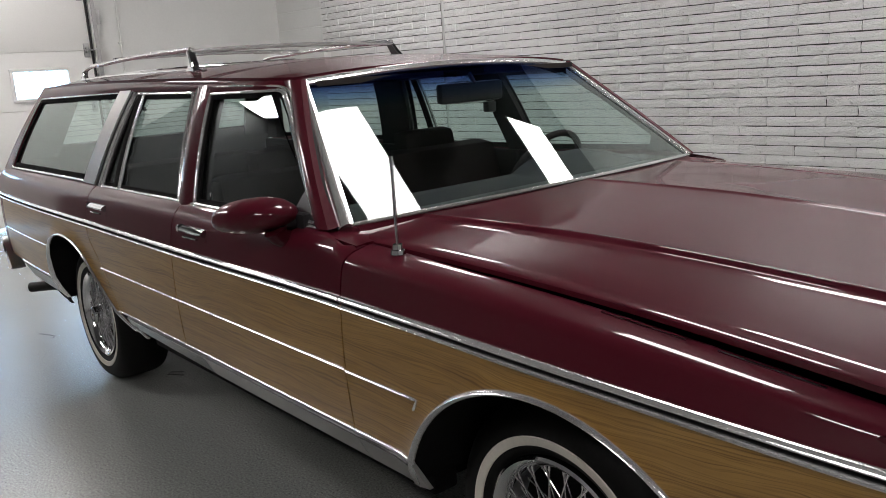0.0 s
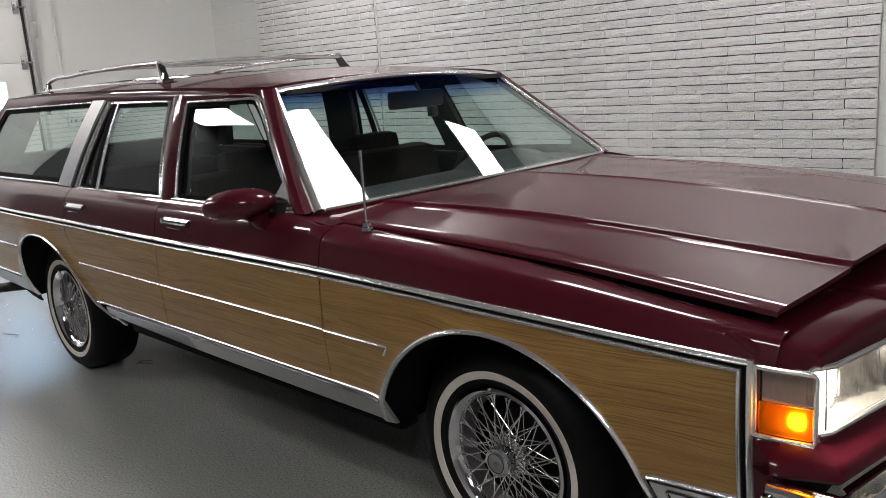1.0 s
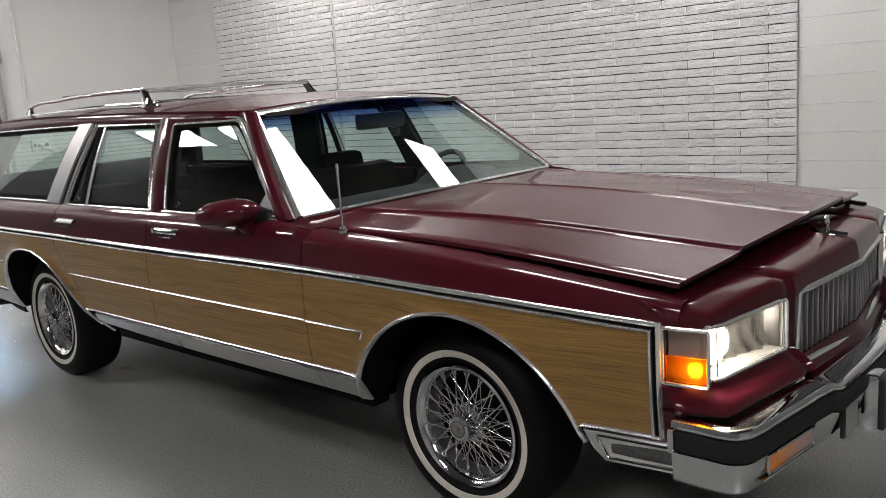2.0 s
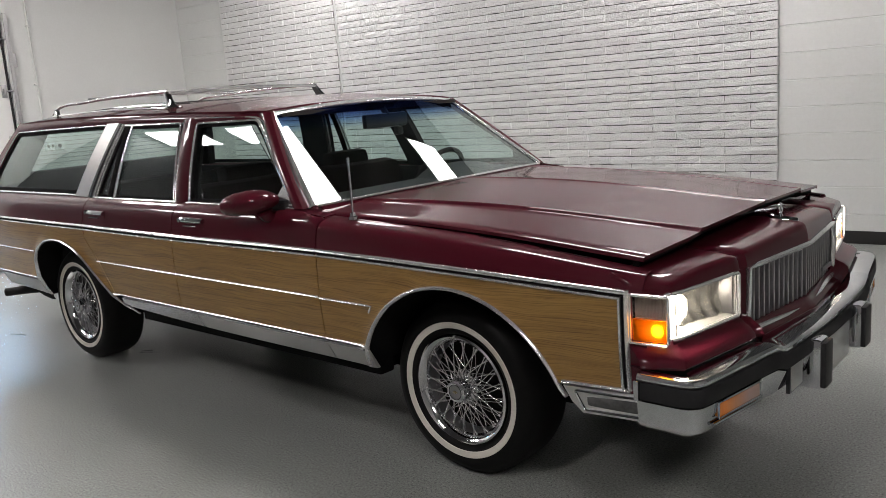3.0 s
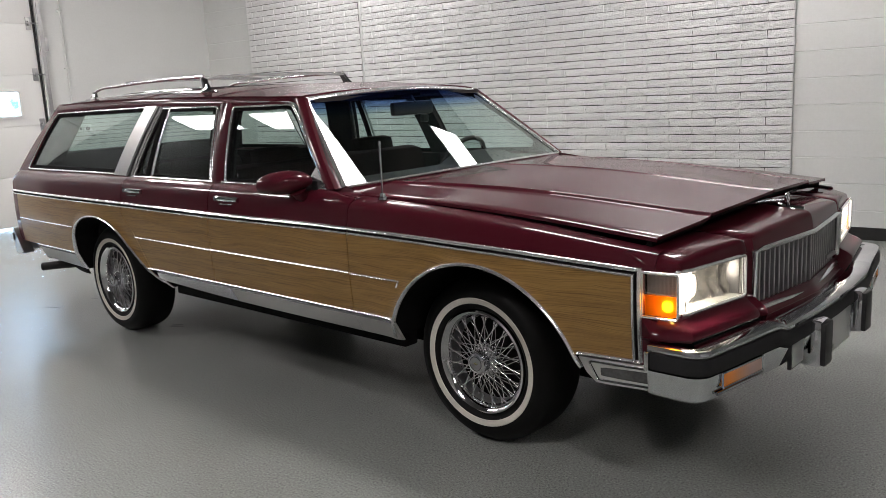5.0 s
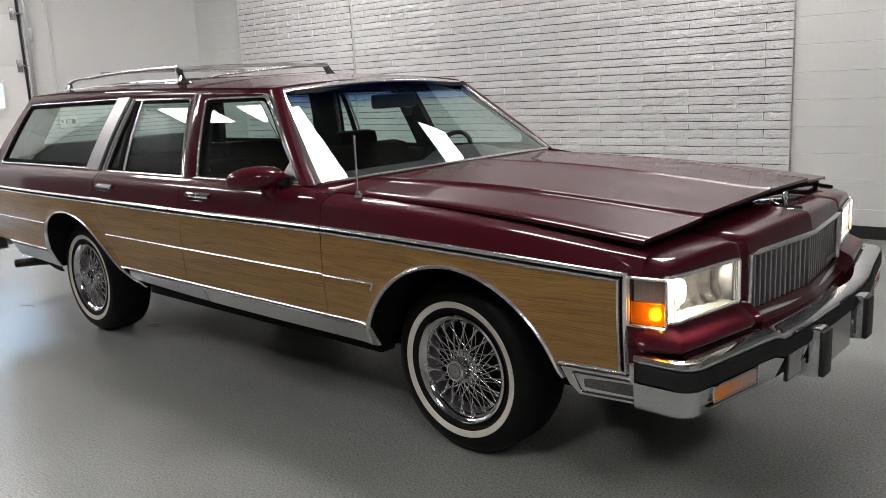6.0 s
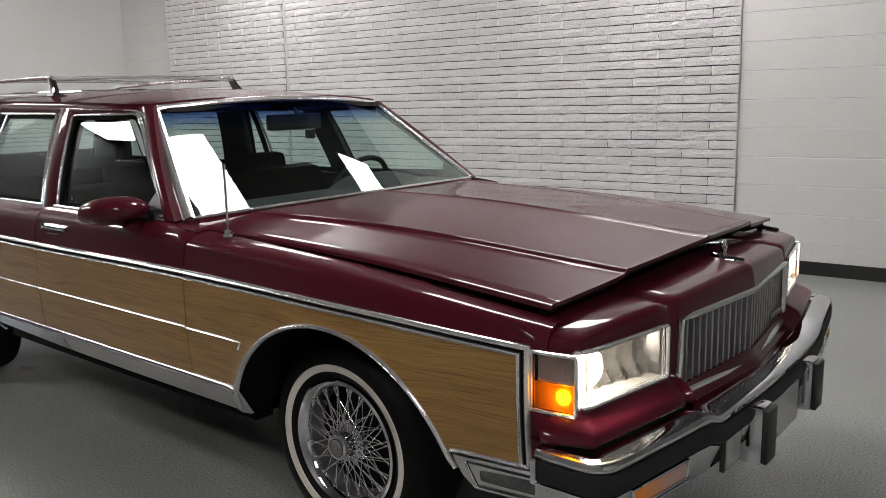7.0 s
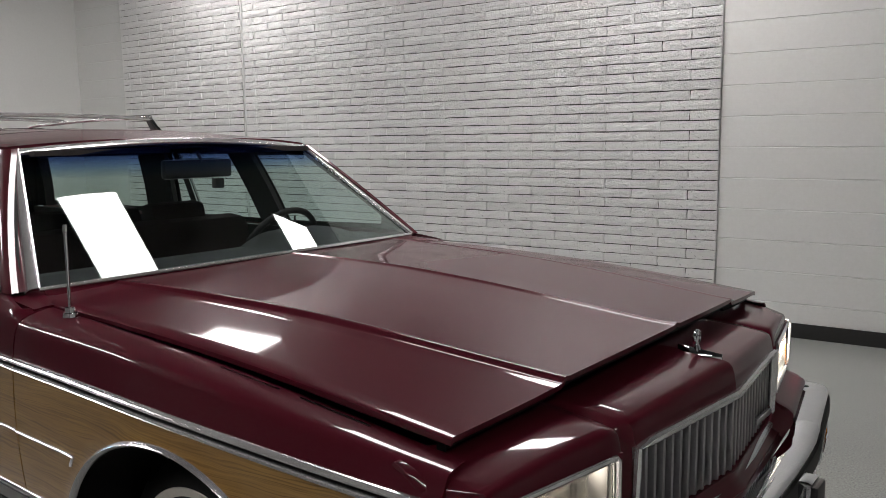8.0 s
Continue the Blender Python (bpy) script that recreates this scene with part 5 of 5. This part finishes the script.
def side_mirror(s):
    m = tagged(new("side_mirror"), "burgundy teardrop door mirror on a black foot")
    m.parent = car
    rows = []
    for t in spread(0, 1, 20):
        # from the rounded front end back to the open rear
        w = float(np.interp(t, [0, 0.03, 0.10, 0.22, 0.4, 0.6, 0.8, 0.95, 1], [0.08, 0.30, 0.52, 0.72, 0.90, 1.0, 1.0, 0.96, 0.92]))
        x, cy, cz = -0.832 - 0.180 * t, 0.935 + 0.035 * t, 1.040 - 0.016 * t
        rows.append([(x - 0.02 * math.cos(a) * t, s * (cy + 0.098 * w * math.cos(a)), cz + (0.058 if math.sin(a) > 0 else 0.046) * w * math.copysign(abs(math.sin(a)) ** 0.85, math.sin(a))) for a in spread(0, 2 * math.pi, 29)])
    v, f = sheet(rows)
    f += [tuple(range(28))[::-1]]
    link("housing", v, f, PAINT, m, smooth=50)
    back = [(p[0] + 0.006, p[1], p[2]) for p in rows[-1][:28]]
    link("mirror_glass", *merged((back, [tuple(range(28))])), CHROME, m, "silvered mirror glass")
    link("stalk", *tube([(-0.88, s * 0.945, 1.000), (-0.880, s * 0.935, 0.980), (-0.875, s * 0.915, 0.968), (-0.870, s * 0.885, 0.962)], [0.036, 0.030, 0.028, 0.032], 14), PAINT, m, "burgundy stalk")
    link("foot", *merged(box(-0.90, -0.81, s * 0.860, s * 0.895, 0.990, 1.040, 0.012), tube([(-0.86, s * 0.872, 1.010), (-0.868, s * 0.905, 1.018), (-0.875, s * 0.93, 1.024)], 0.022, 12)), TRIM_BLACK, m)


side_mirror(-1)

# roof rack
rack = tagged(new("roof_rack"), "chrome roof luggage rack with side rails and a cross bar")
rack.parent = car
for s in (-1, 1):
    base = lambda x: roof_z(x, 0.54) - 0.002
    rail = [(-3.62, base(-3.62) + 0.012), (-3.55, base(-3.55) + 0.046), (-3.2, base(-3.2) + 0.066), (-2.6, base(-2.6) + 0.083), (-2.21, base(-2.21) + 0.088)]
    rc = curve([p[0] for p in rail], [p[1] for p in rail])
    link("side_rail", *tube([(x, s * 0.530, rc(x)) for x in spread(-3.62, -2.20, 30)], 0.0105, 8), TRIM_BRIGHT, rack, "chrome side rail")
    link("lower_rail", *slab([[(x, s * (0.545 + d), base(x) + h) for d, h in ((-0.010, 0), (-0.006, 0.008), (0.006, 0.008), (0.010, 0))] for x in spread(-3.66, -2.05, 28)], (0, 0, -1), 0.006), CHROME, rack)
    for x, w, top in ((-2.21, 0.044, rc(-2.21) + 0.005), (-3.575, 0.026, rc(-3.575) + 0.010)):
        zb = base(x)
        fin = [(zb, 0.0 * w, 3.6 * w, 0.558), (zb + 0.007, 0.1 * w, 2.9 * w, 0.555), (zb + 0.018, 0.25 * w, 1.75 * w, 0.550), (zb + 0.045, 0.0 * w, 1.05 * w, 0.543), (top - 0.014, -0.40 * w, 0.45 * w, 0.537), (top, -0.65 * w, 0.10 * w, 0.534)]
        link("post", *slab([[(x + a0 + (a1 - a0) * k, s * (yv + 0.003 * math.sin(math.pi * k)), z) for k in (0, 0.15, 0.5, 0.85, 1)] for z, a0, a1, yv in fin], (0, -s, 0), 0.018), CHROME, rack, "chrome fin-shaped rack post")
        link("post_liner", *slab([[(x + (a0 + (a1 - a0) * k) * 0.97, s * (yv - 0.0195), z - 0.001) for k in (0, 0.5, 1)] for z, a0, a1, yv in fin], (0, -s, 0), 0.003), TRIM_BLACK, rack, "black inner face of the post")
for x in (-2.21, -3.10):
    z = roof_z(x, 0.54) + 0.080
    link("cross_bar", *slab([[(x + d, y, z + h + 0.012 * (1 - (y / 0.53) ** 2)) for d, h in ((-0.022, -0.004), (-0.012, 0.006), (0.012, 0.006), (0.022, -0.004))] for y in spread(-0.53, 0.53, 15)], (0, 0, -1), 0.008), TRIM_BRIGHT, rack, "chrome cross bar")


# wheels
def wheel():
    w = tagged(new("wheel"), "wire-spoked wheel with a whitewall tyre")
    w.parent = car
    tyre = [(0.205, 0.02), (0.212, -0.004), (0.235, -0.022), (0.275, -0.030), (0.305, -0.022), (0.322, -0.004), (0.334, 0.012), (0.338, 0.035), (0.339, 0.10), (0.338, 0.17), (0.330, 0.195), (0.30, 0.21), (0.24, 0.205), (0.205, 0.18)]
    link("tyre", *lathe(tyre, 96), TYRE, w, "black tyre")
    link("whitewall", *lathe([(0.238, -0.0215), (0.240, -0.0255), (0.250, -0.0285), (0.261, -0.0300), (0.264, -0.027)], 96), WHITEWALL, w, "cream whitewall band")
    link("rim", *lathe([(0.209, 0.004), (0.214, -0.012), (0.212, -0.020), (0.205, -0.024), (0.197, -0.018), (0.186, -0.006), (0.180, 0.012)], 96), WHEEL_CHROME, w, "chrome rim")
    link("barrel", *lathe([(0.180, 0.012), (0.178, 0.05), (0.172, 0.062)], 64), GRILLE_GREY, w, "grey inner barrel")
    link("brake_disc", *lathe([(0.174, 0.060), (0.16, 0.078), (0.07, 0.085), (0.0, 0.085)], 48), UNDER, w, "dark wheel centre")
    link("hub", *lathe([(0.050, 0.07), (0.046, 0.03), (0.060, 0.022), (0.060, 0.012), (0.043, 0.004), (0.040, -0.030), (0.043, -0.036), (0.041, -0.044), (0.032, -0.047), (0.030, -0.044), (0.0, -0.046)], 40), CHROME, w, "chrome hub cap")
    link("cap_ring", *lathe([(0.0335, -0.0462), (0.0335, -0.0482), (0.027, -0.0478), (0.027, -0.0458)], 40), WHEEL_CHROME, w, "bright ring of the hub cap")
    link("cap_face", *lathe([(0.0268, -0.0462), (0.0260, -0.0472), (0.0, -0.0474)], 32), GRILLE_GREY, w, "grey centre of the hub cap")
    link("cap_groove", *lathe([(0.0305, -0.0470), (0.0300, -0.0490), (0.0275, -0.0490), (0.0270, -0.0470)], 40), TRIM_BLACK, w, "dark groove in the hub cap")
    for k in range(10):
        a = 2 * math.pi * k / 10
        link("hub_lobe", *moved(lathe([(0, 0.014), (0.009, 0.012), (0.011, 0.004), (0.009, -0.004), (0, -0.006)], 10), Matrix.Translation((0.062 * math.cos(a), 0.02, 0.062 * math.sin(a)))), CHROME, w)
    link("emblem", *merged(box(-0.011, 0.011, -0.0485, -0.0465, -0.003, 0.003, 0.0008), box(-0.004, 0.004, -0.0487, -0.0465, -0.006, 0.006, 0.0008)), GOLD, w, "plain gold emblem")
    me = {}
    for ring, (r0, a0, r1, a1, sweep, count) in enumerate(((0.045, -0.010, 0.186, 0.004, 34, 20), (0.045, -0.010, 0.186, 0.004, -34, 20), (0.055, 0.022, 0.180, 0.040, 56, 16), (0.055, 0.022, 0.180, 0.040, -56, 16))):
        b = math.radians(sweep)
        tip = Vector((r1 * math.cos(b), a1, r1 * math.sin(b)))
        root = Vector((r0, a0, 0))
        v, f = tube([root, root.lerp(tip, 0.90), root.lerp(tip, 0.905), tip], [0.0019, 0.0019, 0.0036, 0.0036], 6)
        proto = None
        for k in range(count):
            turn = pose(0, 0, 0, 0, 360 * (k + 0.5 * (ring % 2)) / count, 0)
            if proto is None:
                proto = link("spoke", v, f, SPOKE, w)
                proto.matrix_local = turn
            else:
                sp = new("spoke", proto.data)
                sp.parent = w
                sp.matrix_local = turn
    return w


w0 = wheel()
w0.matrix_local = pose(0, -0.785, 0.336)
copy_thing(w0, pose(-2.930, -0.830, 0.336))
copy_thing(w0, pose(0, 0.785, 0.336, 0, 0, 180))
copy_thing(w0, pose(-2.930, 0.830, 0.336, 0, 0, 180))


# ---- masonry, piece by piece ----
def brick_mesh(length, height, seed):
    """A brick with a rough split face; its back lies at v = 0."""
    rnd = random.Random(seed)
    nu, nz = 7, 3
    us, zs = spread(-length / 2, length / 2, nu), spread(-height / 2, height / 2, nz)
    rows = []
    for u in us:
        row = []
        for z in zs:
            edge = abs(u) > length / 2 - 1e-6 or abs(z) > height / 2 - 1e-6
            row.append((u + (rnd.uniform(-0.003, 0.003) if edge else rnd.uniform(-0.012, 0.012)), -(0.030 + rnd.uniform(0, 0.003) if edge else 0.030 + rnd.uniform(0, 0.007)), z + (rnd.uniform(-0.0022, 0.0022) if edge else rnd.uniform(-0.008, 0.008))))
        rows.append(row)
    n, m = nu, nz
    v, f = sheet(rows)
    rim = [j for j in range(m)] + [i * m + m - 1 for i in range(1, n)] + [(n - 1) * m + j for j in range(m - 2, -1, -1)] + [i * m for i in range(n - 2, 0, -1)]
    k = len(v)
    v = v + [(v[i][0], 0.0, v[i][2]) for i in rim]
    f = f + [(rim[i - 1], rim[i], k + i, k + (i - 1) % len(rim)) for i in range(len(rim))]
    return v, f


def block_mesh(length, height, proud=0.0):
    c, e = 0.005, 0.0
    out = [(-length / 2 + e, -0.03, -height / 2 + c), (length / 2 - e, -0.03, -height / 2 + c), (length / 2 - e, -0.03, height / 2 - c), (-length / 2 + e, -0.03, height / 2 - c),
           (-length / 2, -0.026, -height / 2), (length / 2, -0.026, -height / 2), (length / 2, -0.026, height / 2), (-length / 2, -0.026, height / 2),
           (-length / 2, 0, -height / 2), (length / 2, 0, -height / 2), (length / 2, 0, height / 2), (-length / 2, 0, height / 2)]
    faces = [(0, 1, 2, 3)] + [(i, 4 + i, 4 + (i + 1) % 4, (i + 1) % 4) for i in range(4)] + [(4 + i, 8 + i, 8 + (i + 1) % 4, 4 + (i + 1) % 4) for i in range(4)]
    return out, faces


def raw_mesh(name, v, f, material, smooth=False):
    me = bpy.data.meshes.new(name)
    me.from_pydata(v, [], f)
    me.materials.append(material)
    me.validate()
    if smooth:
        me.polygons.foreach_set("use_smooth", [True] * len(me.polygons))
    me.update()
    return me


GAP, BED = 0.009, 0.008
variants = {}
rest = []
wall_pieces = 0
courses = int(CEIL / BRICK_H)
rnd = random.Random(4)
for c in range(courses):
    z = (c + 0.5) * BRICK_H
    for a, b in ((U_BRICK0, U_JOINT - 0.012), (U_JOINT + 0.012, U_BRICK1)):
        start = U_BRICK1 - (0.5 if c % 2 else 1.0) * BRICK_L - 30 * BRICK_L
        for k in range(40):
            u0, u1 = max(a, start + k * BRICK_L), min(b, start + (k + 1) * BRICK_L)
            if u1 - u0 < 0.05:
                continue
            u1 += GAP / 2 if u1 == b else 0
            length = round(u1 - u0 - GAP, 3)
            near = -4.2 < (u0 + u1) / 2 and 0.45 < z < 2.75 and wall_pieces < 300
            seed = rnd.randrange(6)
            if near:
                key = (length, seed)
                if key not in variants:
                    variants[key] = raw_mesh("brick", *brick_mesh(length, BRICK_H - BED, seed), BRICK)
                ob = new("brick", variants[key])
                ob.parent = wall_north
                ob.matrix_local = Matrix.Translation(((u0 + u1) / 2, 0.034, z))
                wall_pieces += 1
            else:
                rest.append(moved(brick_mesh(length, BRICK_H - BED, seed), Matrix.Translation(((u0 + u1) / 2, 0.034, z))))
ob = new("brick_courses", raw_mesh("brick_courses", *merged(*rest), BRICK))
ob.parent = wall_north
tagged(ob, kind="stuff")
mortar = new("mortar", raw_mesh("mortar", *box(U_BRICK0 + 0.004, U_BRICK1 - 0.02, 0.021, 0.062, 0, CEIL), MORTAR))
mortar.parent = wall_north
link("joint_bead", *box(U_JOINT - 0.010, U_JOINT + 0.010, -0.008, 0.02, 0, CEIL, 0.003), WALL, wall_north, "caulked upright joint")
rest, meshes = [], {}
for c in range(int(CEIL / COURSE) + 1):
    z0, z1 = c * COURSE + 0.02, min(CEIL, (c + 1) * COURSE + 0.02)
    for side, (a, b) in enumerate(((U_BRICK1 + 0.001, U_END), (U_DOOR, U_BRICK0 - 0.001))):
        start = a - (0.22 if c % 2 else 0.0)
        for k in range(40):
            u0, u1 = max(a, start + k * BLOCK), min(b, start + (k + 1) * BLOCK)
            if u1 - u0 < 0.03 or z1 - z0 < 0.03:
                continue
            key = (round(u1 - u0, 3), round(z1 - z0 - 0.0006, 4))
            if u0 < 1.8 and side == 0:
                if key not in meshes:
                    meshes[key] = raw_mesh("block", *block_mesh(*key), WALL)
                ob = new("block", meshes[key])
                ob.parent = wall_north
                ob.matrix_local = Matrix.Translation(((u0 + u1) / 2, 0.062, (z0 + z1) / 2))
            else:
                rest.append(moved(block_mesh(*key), Matrix.Translation(((u0 + u1) / 2, 0.062, (z0 + z1) / 2))))
ob = new("block_courses", raw_mesh("block_courses", *merged(*rest), WALL))
ob.parent = wall_north
tagged(ob, kind="stuff")


# ---- scuffs on the floor ----
for n, (x, y, length, turn) in enumerate(((-4.0, -0.85, 0.13, 18), (-3.92, -0.83, 0.05, -30), (-3.97, -0.545, 0.05, 10), (-2.70, -0.60, 0.09, 25), (-2.73, -0.58, 0.07, 40), (0.35, -1.32, 0.015, 0))):
    rnd = random.Random(20 + n)
    rows = [[(d, w * (0.004 + 0.004 * rnd.random()) + 0.01 * math.sin(9 * d), 0.0012) for w in (-1, 1)] for d in spread(-length / 2, length / 2, 9)]
    mark = link("scuff_mark", *slab(rows, (0, 0, -1), 0.0012), RUBBER)
    mark.matrix_world = pose(x, y, 0, 0, 0, turn)
    tagged(mark, "small black rubber scuff on the grey floor", "scuff mark", "scuffs on the floor")
